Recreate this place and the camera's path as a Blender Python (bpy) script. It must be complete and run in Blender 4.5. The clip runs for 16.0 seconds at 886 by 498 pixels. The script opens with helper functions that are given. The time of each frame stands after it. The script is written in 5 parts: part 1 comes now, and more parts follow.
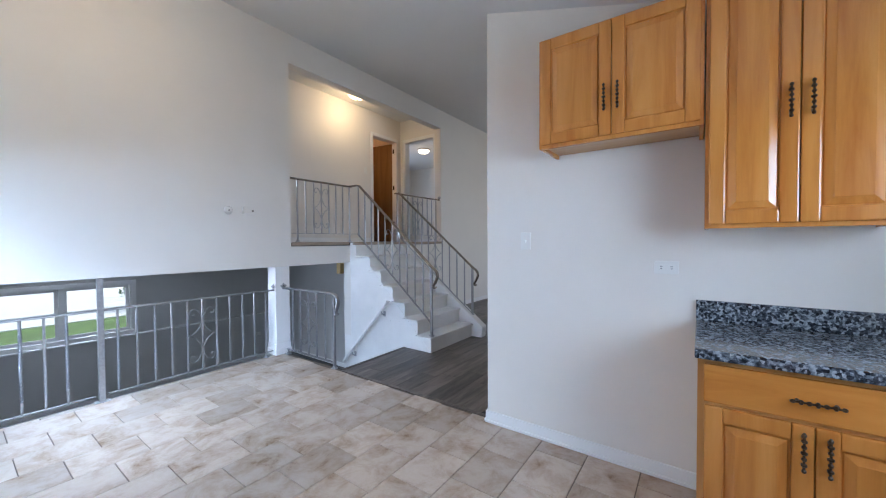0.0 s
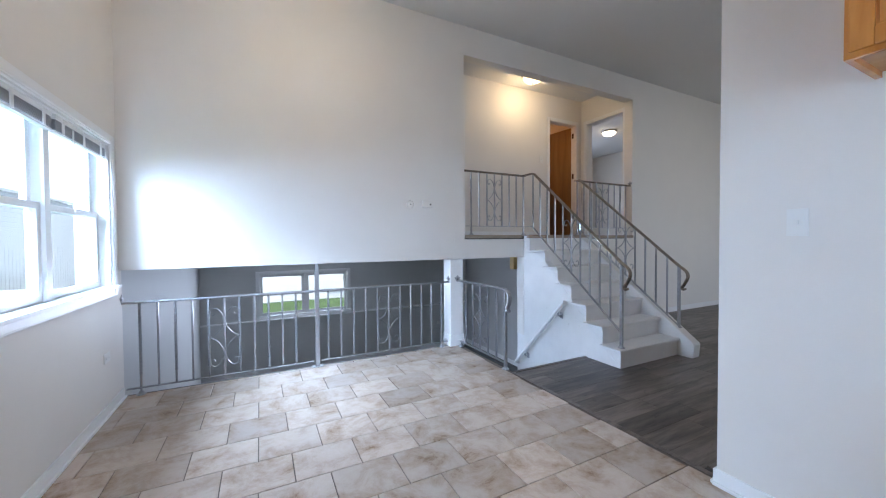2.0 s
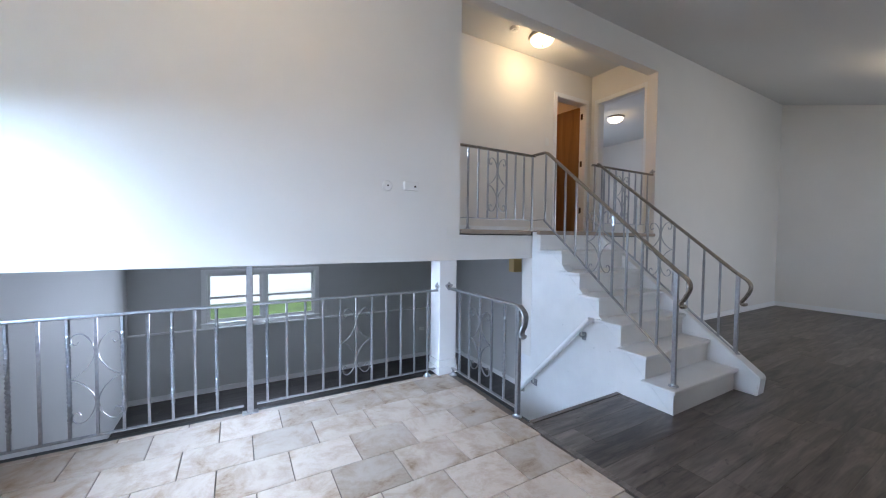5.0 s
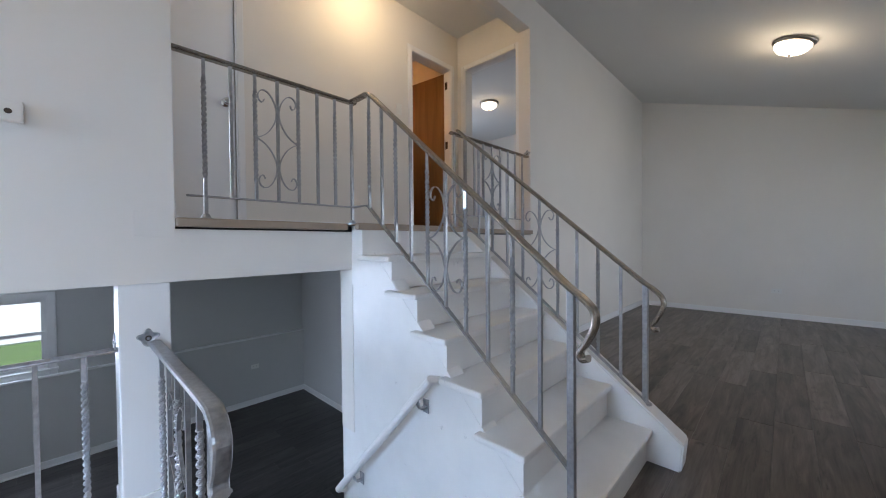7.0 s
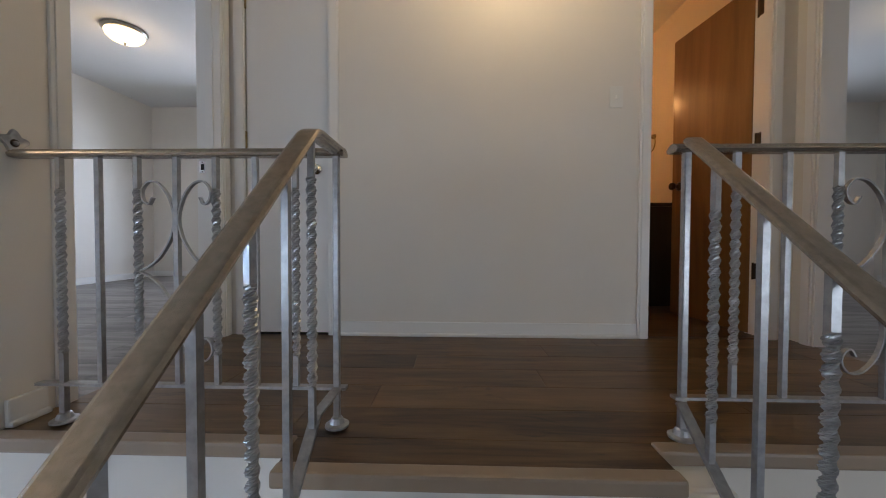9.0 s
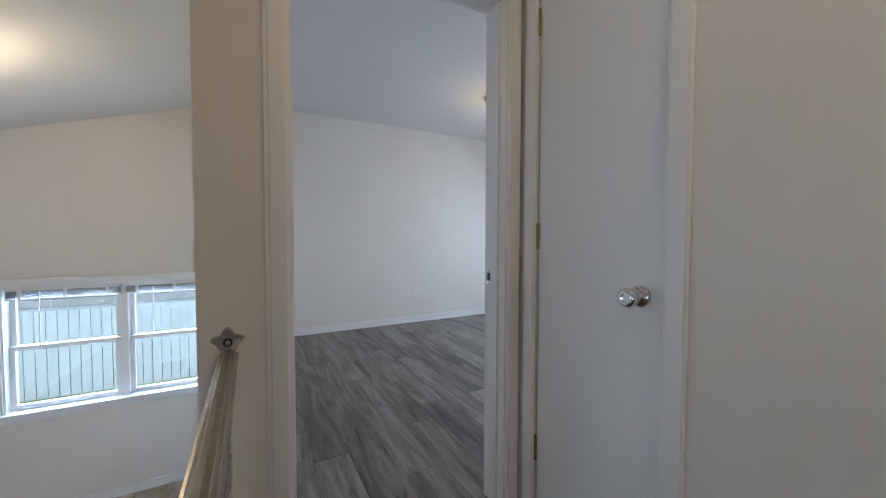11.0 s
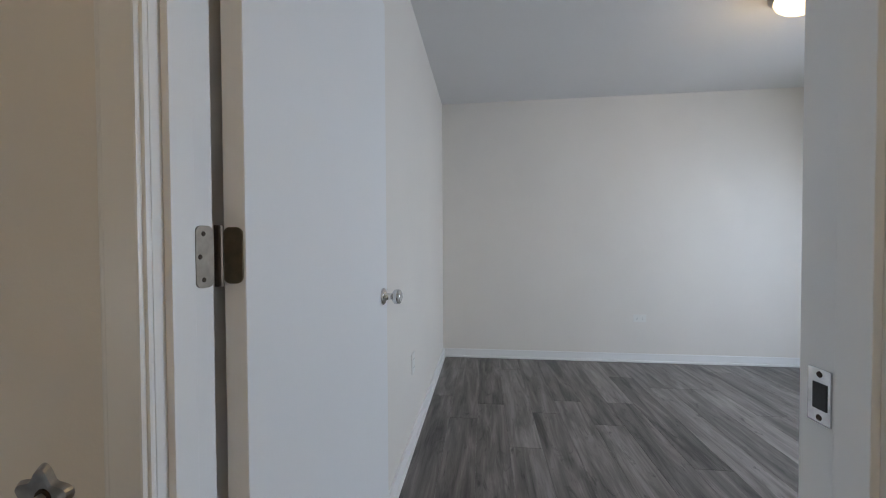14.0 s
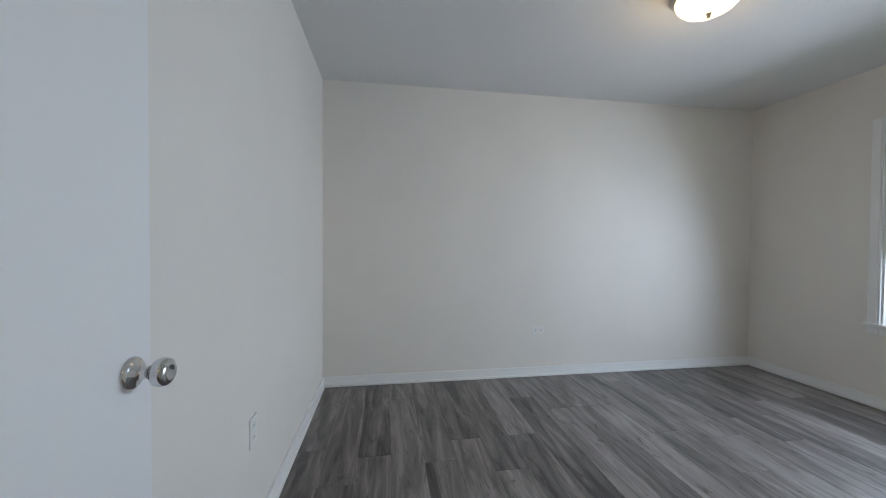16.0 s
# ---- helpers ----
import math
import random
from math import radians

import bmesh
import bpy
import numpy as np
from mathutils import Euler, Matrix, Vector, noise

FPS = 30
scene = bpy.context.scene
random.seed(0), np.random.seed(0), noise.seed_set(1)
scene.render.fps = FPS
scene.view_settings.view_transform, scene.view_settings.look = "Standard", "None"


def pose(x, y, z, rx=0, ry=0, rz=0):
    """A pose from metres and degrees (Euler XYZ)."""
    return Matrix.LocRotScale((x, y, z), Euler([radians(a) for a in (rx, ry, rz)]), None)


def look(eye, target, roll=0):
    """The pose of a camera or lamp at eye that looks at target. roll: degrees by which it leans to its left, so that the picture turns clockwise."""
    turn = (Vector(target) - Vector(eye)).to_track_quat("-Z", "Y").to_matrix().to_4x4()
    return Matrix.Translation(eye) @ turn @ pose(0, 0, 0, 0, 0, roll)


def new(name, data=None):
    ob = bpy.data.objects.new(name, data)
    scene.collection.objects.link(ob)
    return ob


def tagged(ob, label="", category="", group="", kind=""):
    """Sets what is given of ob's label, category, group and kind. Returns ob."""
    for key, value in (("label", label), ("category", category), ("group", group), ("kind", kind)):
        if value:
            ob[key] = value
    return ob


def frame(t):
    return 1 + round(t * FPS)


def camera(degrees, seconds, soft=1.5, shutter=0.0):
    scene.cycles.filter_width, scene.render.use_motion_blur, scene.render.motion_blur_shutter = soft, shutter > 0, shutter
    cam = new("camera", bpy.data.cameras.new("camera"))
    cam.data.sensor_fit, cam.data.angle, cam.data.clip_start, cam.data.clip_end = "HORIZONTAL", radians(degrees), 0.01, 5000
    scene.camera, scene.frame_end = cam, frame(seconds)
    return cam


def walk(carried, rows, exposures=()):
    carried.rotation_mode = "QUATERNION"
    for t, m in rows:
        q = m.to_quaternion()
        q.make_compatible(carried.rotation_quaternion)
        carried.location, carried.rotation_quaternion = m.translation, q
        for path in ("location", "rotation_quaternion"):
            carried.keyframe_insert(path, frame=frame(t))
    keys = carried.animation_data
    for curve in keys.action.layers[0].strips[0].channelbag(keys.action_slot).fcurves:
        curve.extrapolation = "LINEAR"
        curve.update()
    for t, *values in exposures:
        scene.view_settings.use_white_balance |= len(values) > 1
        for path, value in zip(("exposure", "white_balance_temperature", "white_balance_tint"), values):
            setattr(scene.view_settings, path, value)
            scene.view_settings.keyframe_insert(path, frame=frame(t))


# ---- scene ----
cam = camera(102.0, 16.0, soft=1.1)
PATH = [
    (0, (0.75, -4.002, 1.324), (2.377, -2.839, 1.281), -0.3),
    (0.5, (0.811, -3.943, 1.293), (2.29, -2.597, 1.25), -0.3),
    (1, (0.893, -3.876, 1.278), (2.196, -2.359, 1.228), -0.4),
    (1.5, (0.943, -3.805, 1.266), (2.056, -2.144, 1.217), -0.3),
    (2, (1.007, -3.721, 1.254), (1.916, -1.94, 1.208), -0.4),
    (2.5, (1.08, -3.598, 1.239), (1.795, -1.73, 1.196), -0.3),
    (3, (1.11, -3.498, 1.237), (1.765, -1.609, 1.189), -0.2),
    (5.5, (1.587, -2.563, 1.251), (2.782, -0.96, 1.179), 0.7),
    (6, (1.83, -2.345, 1.233), (3.247, -0.932, 1.18), 0.35),
    (6.5, (2.329, -2.103, 1.198), (3.865, -0.823, 1.158), -0.1),
    (7, (2.868, -1.969, 1.198), (4.313, -0.588, 1.163), -0.5),
    (7.5, (3.495, -1.863, 1.343), (4.733, -0.294, 1.29), -0.1),
    (8, (4.017, -1.684, 1.499), (4.902, 0.108, 1.423), 0.0),
    (8.5, (4.373, -1.359, 1.601), (4.688, 0.616, 1.56), -0.2),
    (9, (4.487, -0.951, 1.86), (4.43, 1.048, 1.812), 0.2),
    (9.5, (4.513, -0.638, 2.163), (4.27, 1.346, 2.111), 0.1),
    (10, (4.486, -0.349, 2.332), (3.663, 1.473, 2.274), 0.3),
    (12.5, (3.975, 0.5, 2.454), (1.983, 0.322, 2.404), -0.5),
    (13, (3.857, 0.537, 2.44), (1.87, 0.311, 2.399), -0.4),
    (13.5, (3.706, 0.578, 2.443), (1.721, 0.34, 2.401), -0.5),
    (14, (3.575, 0.602, 2.448), (1.588, 0.377, 2.41), -0.3),
    (14.5, (3.447, 0.613, 2.458), (1.458, 0.41, 2.419), -0.1),
    (15, (3.291, 0.641, 2.478), (1.295, 0.527, 2.43), 0.3),
    (15.5, (3.176, 0.674, 2.486), (1.177, 0.739, 2.445), 0.3),
    (16, (3.061, 0.712, 2.504), (1.086, 1.023, 2.464), 0.4),
]

walk(cam, [(t, look(eye, target, roll)) for t, eye, target, roll in PATH],
     [(0, 1.1, 6100, 12), (3, 1.1, 6050, 12), (6, 1.15, 6150, 12), (8, 1.05, 6350, 11), (9.5, 0.78, 6400, 10), (10, 0.74, 6300, 9), (12.5, 0.92, 6100, 8), (14, 0.76, 6400, 8), (16, 0.74, 6350, 6)])

# ---- world, sun, large lights ----
world = bpy.data.worlds.new("sky")
scene.world = world
world.use_nodes = True
wn = world.node_tree.nodes
sky = wn.new("ShaderNodeTexSky")
sky.sky_type = "NISHITA"
sky.sun_disc = False
sky.sun_elevation, sky.sun_rotation = radians(63), radians(84)
world.node_tree.links.new(sky.outputs[0], wn["Background"].inputs[0])
wn["Background"].inputs[1].default_value = 0.1

sun = new("sun", bpy.data.lights.new("sun", "SUN"))
sun.data.energy, sun.data.angle, sun.data.color = 2.2, radians(12), (1, 0.97, 0.92)
sun.matrix_world = look((5, 0.5, 10), (0, 0, 0))


def area(name, m, w, h, power, col):
    """A lamp of a window's size, shining along its own -z."""
    d = bpy.data.lights.new(name, "AREA")
    d.shape, d.size, d.size_y, d.energy, d.color = "RECTANGLE", w, h, power, col
    ob = new(name, d)
    ob.matrix_world = m
    return ob


def bulb(name, p, power, col, r=0.1):
    d = bpy.data.lights.new(name, "POINT")
    d.energy, d.color, d.shadow_soft_size = power, col, r
    ob = new(name, d)
    ob.location = p
    return ob


DAY = (0.70, 0.80, 1.0)
WARM = (1.0, 0.69, 0.34)
area("kitchen_daylight", look((-3.2, -2.9, 4.3), (0.6, -0.8, 1.1)), 2.4, 2.4, 225, (0.55, 0.73, 1.0)).data.spread = radians(110)
area("kitchen_skylight", look((-1.3, -1.3, 2.2), (1.9, -1.8, 0.6)), 2.2, 1.5, 235, (0.52, 0.71, 1.0))
area("sink_daylight", look((1.6, -5.17, 1.55), (1.9, -2, 1.2)), 0.95, 0.85, 13, (0.62, 0.78, 1.0)).data.spread = radians(150)
area("lower_daylight", look((1.84, 4.12, 0.2), (1.84, 0, -0.4)), 1.55, 0.7, 30, DAY)
area("bedroom_daylight", look((1.75, 4.18, 2.6), (1.5, 0, 1.4)), 1.4, 1.3, 22, DAY).data.spread = radians(150)
area("living_daylight", look((8.2, -5.13, 1.5), (7.0, 0, 0.3)), 2.5, 1.2, 17, (0.76, 0.85, 1.0)).data.spread = radians(125)
area("north_bedroom_daylight", look((8.2, 4.18, 2.6), (8.2, 0, 2.2)), 1.3, 1.2, 13, DAY)

# ---- materials ----
def nodes_of(name, rough, metal=0.0):
    m = bpy.data.materials.new(name)
    m.use_nodes = True
    b = m.node_tree.nodes["Principled BSDF"]
    b.inputs["Roughness"].default_value = rough
    b.inputs["Metallic"].default_value = metal
    return m, m.node_tree.nodes, m.node_tree.links, b


def ramp(n, stops):
    r = n.new("ShaderNodeValToRGB")
    e = r.color_ramp.elements
    while len(e) < len(stops):
        e.new(0.5)
    for k, (p, c) in zip(e, stops):
        k.position, k.color = p, (*c, 1)
    return r


def noise_tex(n, l, vec, scale, detail=4, rough=0.55):
    t = n.new("ShaderNodeTexNoise")
    t.inputs["Scale"].default_value = scale
    t.inputs["Detail"].default_value = detail
    t.inputs["Roughness"].default_value = rough
    if vec:
        l.new(vec, t.inputs["Vector"])
    return t


def bump(n, l, b, height, strength, dist=0.002):
    k = n.new("ShaderNodeBump")
    k.inputs["Strength"].default_value = strength
    k.inputs["Distance"].default_value = dist
    l.new(height, k.inputs["Height"])
    l.new(k.outputs[0], b.inputs["Normal"])


def paint(name, col, rough=0.6, var=0.05, relief=0.15, grain=180.0, large=1.3, scuff=0.0):
    """Wall or trim paint: a little patchy at arm's length, roller stipple close up."""
    m, n, l, b = nodes_of(name, rough)
    co = n.new("ShaderNodeTexCoord").outputs["Object"]
    a = noise_tex(n, l, co, large, 5)
    r = ramp(n, [(0.3, tuple(c * (1 - var) for c in col)), (0.7, col)])
    l.new(a.outputs["Fac"], r.inputs[0])
    l.new(r.outputs[0], b.inputs["Base Color"])
    if scuff:
        sn = noise_tex(n, l, co, 11, 9, 0.72)
        sr = n.new("ShaderNodeMapRange")
        sr.inputs["From Min"].default_value, sr.inputs["From Max"].default_value = 0.64, 0.74
        sr.inputs["To Min"].default_value, sr.inputs["To Max"].default_value = 1.0, 1 - scuff
        sv = n.new("ShaderNodeVectorMath")
        sv.operation = "SCALE"
        l.new(sn.outputs["Fac"], sr.inputs["Value"]), l.new(sr.outputs[0], sv.inputs["Scale"]), l.new(r.outputs[0], sv.inputs[0])
        l.new(sv.outputs[0], b.inputs["Base Color"])
    f = noise_tex(n, l, co, grain, 3)
    bump(n, l, b, f.outputs["Fac"], relief)
    q = n.new("ShaderNodeMapRange")
    q.inputs["To Min"].default_value, q.inputs["To Max"].default_value = rough * 0.85, min(1, rough * 1.15)
    l.new(a.outputs["Fac"], q.inputs["Value"])
    l.new(q.outputs[0], b.inputs["Roughness"])
    return m


def metal(name, col, rough, mt=0.9, scale=60, var=0.25):
    m, n, l, b = nodes_of(name, rough, mt)
    co = n.new("ShaderNodeTexCoord").outputs["Object"]
    a = noise_tex(n, l, co, scale, 4)
    r = ramp(n, [(0.3, tuple(c * (1 - var) for c in col)), (0.65, col)])
    l.new(a.outputs["Fac"], r.inputs[0])
    l.new(r.outputs[0], b.inputs["Base Color"])
    bump(n, l, b, a.outputs["Fac"], 0.12, 0.001)
    return m


def plank_mat(name, dark, mid, light, rough):
    """Printed plank: long grain along x, knots, each board its own tone."""
    m, n, l, b = nodes_of(name, rough)
    co = n.new("ShaderNodeTexCoord").outputs["Object"]
    info = n.new("ShaderNodeObjectInfo").outputs["Random"]
    off = n.new("ShaderNodeVectorMath")
    off.operation = "MULTIPLY"
    comb = n.new("ShaderNodeCombineXYZ")
    for i in range(3):
        l.new(info, comb.inputs[i])
    l.new(comb.outputs[0], off.inputs[0])
    off.inputs[1].default_value = (37, 91, 13)
    add = n.new("ShaderNodeVectorMath")
    l.new(co, add.inputs[0]), l.new(off.outputs[0], add.inputs[1])
    mp = n.new("ShaderNodeMapping")
    mp.inputs["Scale"].default_value = (0.7, 5.6, 8)
    l.new(add.outputs[0], mp.inputs[0])
    g = noise_tex(n, l, mp.outputs[0], 2.6, 8, 0.6)
    g.inputs["Distortion"].default_value = 0.7
    mp2 = n.new("ShaderNodeMapping")
    mp2.inputs["Scale"].default_value = (2.0, 42, 20)
    l.new(add.outputs[0], mp2.inputs[0])
    f = noise_tex(n, l, mp2.outputs[0], 3.0, 4, 0.6)
    mix = n.new("ShaderNodeMath")
    mix.operation = "MULTIPLY_ADD"
    mix.inputs[1].default_value = 0.26
    l.new(f.outputs["Fac"], mix.inputs[0]), l.new(g.outputs["Fac"], mix.inputs[2])
    tone = n.new("ShaderNodeMath")
    tone.operation = "MULTIPLY_ADD"
    tone.inputs[1].default_value = 0.22
    l.new(info, tone.inputs[0]), l.new(mix.outputs[0], tone.inputs[2])
    r = ramp(n, [(0.50, dark), (0.73, mid), (1.0, light)])
    l.new(tone.outputs[0], r.inputs[0])
    mp3 = n.new("ShaderNodeMapping")
    mp3.inputs["Scale"].default_value = (2.6, 9, 8)
    l.new(add.outputs[0], mp3.inputs[0])
    kn = noise_tex(n, l, mp3.outputs[0], 1.5, 6, 0.7)
    kn.inputs["Distortion"].default_value = 1.6
    kr = n.new("ShaderNodeMapRange")
    kr.inputs["From Min"].default_value, kr.inputs["From Max"].default_value = 0.30, 0.42
    kr.inputs["To Min"].default_value, kr.inputs["To Max"].default_value = 0.30, 1.0
    l.new(kn.outputs["Fac"], kr.inputs["Value"])
    dk = n.new("ShaderNodeVectorMath")
    dk.operation = "SCALE"
    l.new(r.outputs[0], dk.inputs[0]), l.new(kr.outputs[0], dk.inputs["Scale"])
    l.new(dk.outputs[0], b.inputs["Base Color"])
    bump(n, l, b, f.outputs["Fac"], 0.25, 0.001)
    return m


def wood(name, dark, mid, light, rough, axis=2):
    m, n, l, b = nodes_of(name, rough)
    co = n.new("ShaderNodeTexCoord").outputs["Object"]
    info = n.new("ShaderNodeObjectInfo").outputs["Random"]
    add = n.new("ShaderNodeVectorMath")
    comb = n.new("ShaderNodeCombineXYZ")
    mul = n.new("ShaderNodeMath")
    mul.operation = "MULTIPLY"
    mul.inputs[1].default_value = 50
    l.new(info, mul.inputs[0])
    for i in range(3):
        l.new(mul.outputs[0], comb.inputs[i])
    l.new(co, add.inputs[0]), l.new(comb.outputs[0], add.inputs[1])
    mp = n.new("ShaderNodeMapping")
    sc = [9.0, 9.0, 9.0]
    sc[axis] = 0.8
    mp.inputs["Scale"].default_value = sc
    l.new(add.outputs[0], mp.inputs[0])
    g = noise_tex(n, l, mp.outputs[0], 1.0, 7, 0.6)
    g.inputs["Distortion"].default_value = 0.6
    r = ramp(n, [(0.28, dark), (0.5, mid), (0.75, light)])
    l.new(g.outputs["Fac"], r.inputs[0])
    l.new(r.outputs[0], b.inputs["Base Color"])
    sc2 = [160.0, 160.0, 160.0]
    sc2[axis] = 6
    mp2 = n.new("ShaderNodeMapping")
    mp2.inputs["Scale"].default_value = sc2
    l.new(add.outputs[0], mp2.inputs[0])
    f = noise_tex(n, l, mp2.outputs[0], 1.0, 3)
    bump(n, l, b, f.outputs["Fac"], 0.08, 0.001)
    b.inputs["Coat Weight"].default_value = 0.5
    b.inputs["Coat Roughness"].default_value = 0.14
    return m


def tile_mat():
    m, n, l, b = nodes_of("beige_stone_tile", 0.27)
    co = n.new("ShaderNodeTexCoord").outputs["Object"]
    info = n.new("ShaderNodeObjectInfo").outputs["Random"]
    comb = n.new("ShaderNodeCombineXYZ")
    mul = n.new("ShaderNodeMath")
    mul.operation = "MULTIPLY"
    mul.inputs[1].default_value = 70
    l.new(info, mul.inputs[0])
    for i in range(3):
        l.new(mul.outputs[0], comb.inputs[i])
    add = n.new("ShaderNodeVectorMath")
    l.new(co, add.inputs[0]), l.new(comb.outputs[0], add.inputs[1])
    a = noise_tex(n, l, add.outputs[0], 5.0, 9, 0.70)
    a.inputs["Distortion"].default_value = 0.35
    r = ramp(n, [(0.29, (0.26, 0.165, 0.10)), (0.41, (0.45, 0.34, 0.255)), (0.54, (0.55, 0.445, 0.36)), (0.80, (0.62, 0.525, 0.445))])
    l.new(a.outputs["Fac"], r.inputs[0])
    hs = n.new("ShaderNodeHueSaturation")
    v = n.new("ShaderNodeMapRange")
    v.inputs["To Min"].default_value, v.inputs["To Max"].default_value = 0.80, 1.10
    l.new(info, v.inputs["Value"])
    l.new(v.outputs[0], hs.inputs["Value"])
    l.new(r.outputs[0], hs.inputs["Color"])
    l.new(hs.outputs[0], b.inputs["Base Color"])
    f = noise_tex(n, l, add.outputs[0], 28, 5)
    bump(n, l, b, f.outputs["Fac"], 0.25, 0.002)
    return m


def granite_mat():
    m, n, l, b = nodes_of("dark_speckled_granite", 0.12)
    co = n.new("ShaderNodeTexCoord").outputs["Object"]
    a = n.new("ShaderNodeTexVoronoi")
    a.inputs["Scale"].default_value = 95
    l.new(co, a.inputs["Vector"])
    f = noise_tex(n, l, co, 70, 5, 0.7)
    mx = n.new("ShaderNodeMath")
    mx.operation = "MULTIPLY_ADD"
    mx.inputs[1].default_value = 0.45
    sep = n.new("ShaderNodeSeparateColor")
    l.new(a.outputs["Color"], sep.inputs[0])
    l.new(sep.outputs[0], mx.inputs[0]), l.new(f.outputs["Fac"], mx.inputs[2])
    r = ramp(n, [(0.5, (0.012, 0.014, 0.018)), (0.66, (0.05, 0.06, 0.075)), (0.8, (0.16, 0.19, 0.22)), (0.95, (0.36, 0.40, 0.44))])
    l.new(mx.outputs[0], r.inputs[0])
    l.new(r.outputs[0], b.inputs["Base Color"])
    return m


def glow(name, col, strength):
    m, n, l, b = nodes_of(name, 0.35)
    b.inputs["Base Color"].default_value = (0.8, 0.78, 0.72, 1)
    b.inputs["Emission Color"].default_value = (*col, 1)
    b.inputs["Emission Strength"].default_value = strength
    return m


def glass_mat():
    m, n, l, b = nodes_of("window_glass", 0.02)
    tr = n.new("ShaderNodeBsdfTransparent")
    tr.inputs["Color"].default_value = (0.94, 0.97, 0.97, 1)
    gl = n.new("ShaderNodeBsdfGlossy")
    gl.inputs["Roughness"].default_value = 0.01
    mx = n.new("ShaderNodeMixShader")
    mx.inputs[0].default_value = 0.07
    l.new(tr.outputs[0], mx.inputs[1]), l.new(gl.outputs[0], mx.inputs[2])
    l.new(mx.outputs[0], n["Material Output"].inputs["Surface"])
    return m


WALL = paint("cream_wall_paint", (0.80, 0.762, 0.705), 0.55)
CEIL = paint("flat_ceiling_paint", (0.74, 0.735, 0.72), 0.8, 0.03, 0.25, 120)
# Lower room's dimness is put into this grey, darker than the cream walls.
DIMWALL = paint("dimmed_wall_paint", (0.60, 0.595, 0.575), 0.6)
TRIM = paint("white_trim_paint", (0.84, 0.835, 0.82), 0.32, 0.03, 0.06, 90)
STAIR = paint("worn_white_stair_paint", (0.83, 0.815, 0.79), 0.38, 0.10, 0.12, 60, 3.5, 0.35)
DOORP = paint("white_door_paint", (0.82, 0.82, 0.815), 0.4, 0.03, 0.08, 70)
NOSING = paint("tan_nosing_vinyl", (0.36, 0.28, 0.21), 0.45, 0.2, 0.2, 60, 4)
PLASTIC = paint("white_plate_plastic", (0.80, 0.79, 0.75), 0.3, 0.03, 0.02)
SILVER = metal("silver_painted_iron", (0.43, 0.435, 0.445), 0.32, 0.74)
# Brown tinge paints in the warm light that the silver cap reflects.
CAP = metal("warm_tinted_silver_cap", (0.44, 0.385, 0.325), 0.27, 0.8)
CHROME = metal("chrome", (0.72, 0.73, 0.74), 0.12, 1.0)
NICKEL = metal("brushed_nickel", (0.40, 0.36, 0.31), 0.3, 1.0)
BRONZE = metal("dark_bronze", (0.075, 0.055, 0.04), 0.35, 0.9)
BRASSDARK = metal("dark_brass", (0.24, 0.205, 0.15), 0.36, 0.9)
BRASS = metal("aged_brass", (0.42, 0.33, 0.17), 0.35, 1.0)
PLANK = plank_mat("grey_plank", (0.034, 0.030, 0.028), (0.152, 0.137, 0.128), (0.33, 0.302, 0.285), 0.38)
# Same planks as the bedroom's; the living room's warmer light is in the brown.
BROWNEDPLANK = plank_mat("browned_plank", (0.026, 0.019, 0.015), (0.096, 0.074, 0.060), (0.20, 0.163, 0.138), 0.36)
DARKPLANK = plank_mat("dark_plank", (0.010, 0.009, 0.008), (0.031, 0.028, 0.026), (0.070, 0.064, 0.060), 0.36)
# Landing copy of the planks, with the lamp's warm light put into the colour.
WARMPLANK = plank_mat("lamp_warmed_plank", (0.030, 0.015, 0.005), (0.108, 0.060, 0.023), (0.19, 0.115, 0.050), 0.36)
MAPLE = wood("honey_maple", (0.46, 0.152, 0.025), (0.60, 0.238, 0.048), (0.70, 0.315, 0.083), 0.2)
MAPLEH = wood("honey_maple_across", (0.46, 0.152, 0.025), (0.60, 0.238, 0.048), (0.70, 0.315, 0.083), 0.2, 1)
MAPLESIDE = wood("pale_maple_veneer", (0.52, 0.235, 0.062), (0.64, 0.32, 0.095), (0.72, 0.40, 0.14), 0.3)
MAPLEIN = wood("pale_maple_underside", (0.42, 0.22, 0.07), (0.55, 0.31, 0.11), (0.62, 0.38, 0.16), 0.5, 1)
BROWNDOOR = wood("brown_stained_door", (0.15, 0.075, 0.022), (0.23, 0.118, 0.038), (0.30, 0.16, 0.06), 0.4)
TILE = tile_mat()
GROUT = paint("brown_grout", (0.13, 0.10, 0.078), 0.9, 0.2, 0.4, 200)
GRANITE = granite_mat()
GLASS = glass_mat()
BLACK = paint("flat_black", (0.02, 0.022, 0.02), 0.5, 0.2)
VANITY = wood("black_stained_wood", (0.012, 0.010, 0.009), (0.02, 0.017, 0.015), (0.035, 0.03, 0.026), 0.4)
YELLOW = paint("flat_yellow", (0.75, 0.55, 0.22), 0.6)
HOSE = paint("yellow_hose_rubber", (0.72, 0.52, 0.08), 0.45)
BLIND = paint("grey_blind_slats", (0.30, 0.30, 0.31), 0.5)
DOME = glow("lit_frosted_glass", (1.0, 0.74, 0.40), 1.3)
DOMECOOL = glow("lit_white_frosted_glass", (1.0, 0.86, 0.68), 1.7)
GRASS = paint("grass", (0.13, 0.21, 0.06), 0.9, 0.5, 0.6, 40, 2)
SIDING = paint("pale_siding", (0.44, 0.46, 0.48), 0.6, 0.05)
ROOFM = paint("grey_shingle", (0.16, 0.16, 0.165), 0.9, 0.3, 0.4, 30)
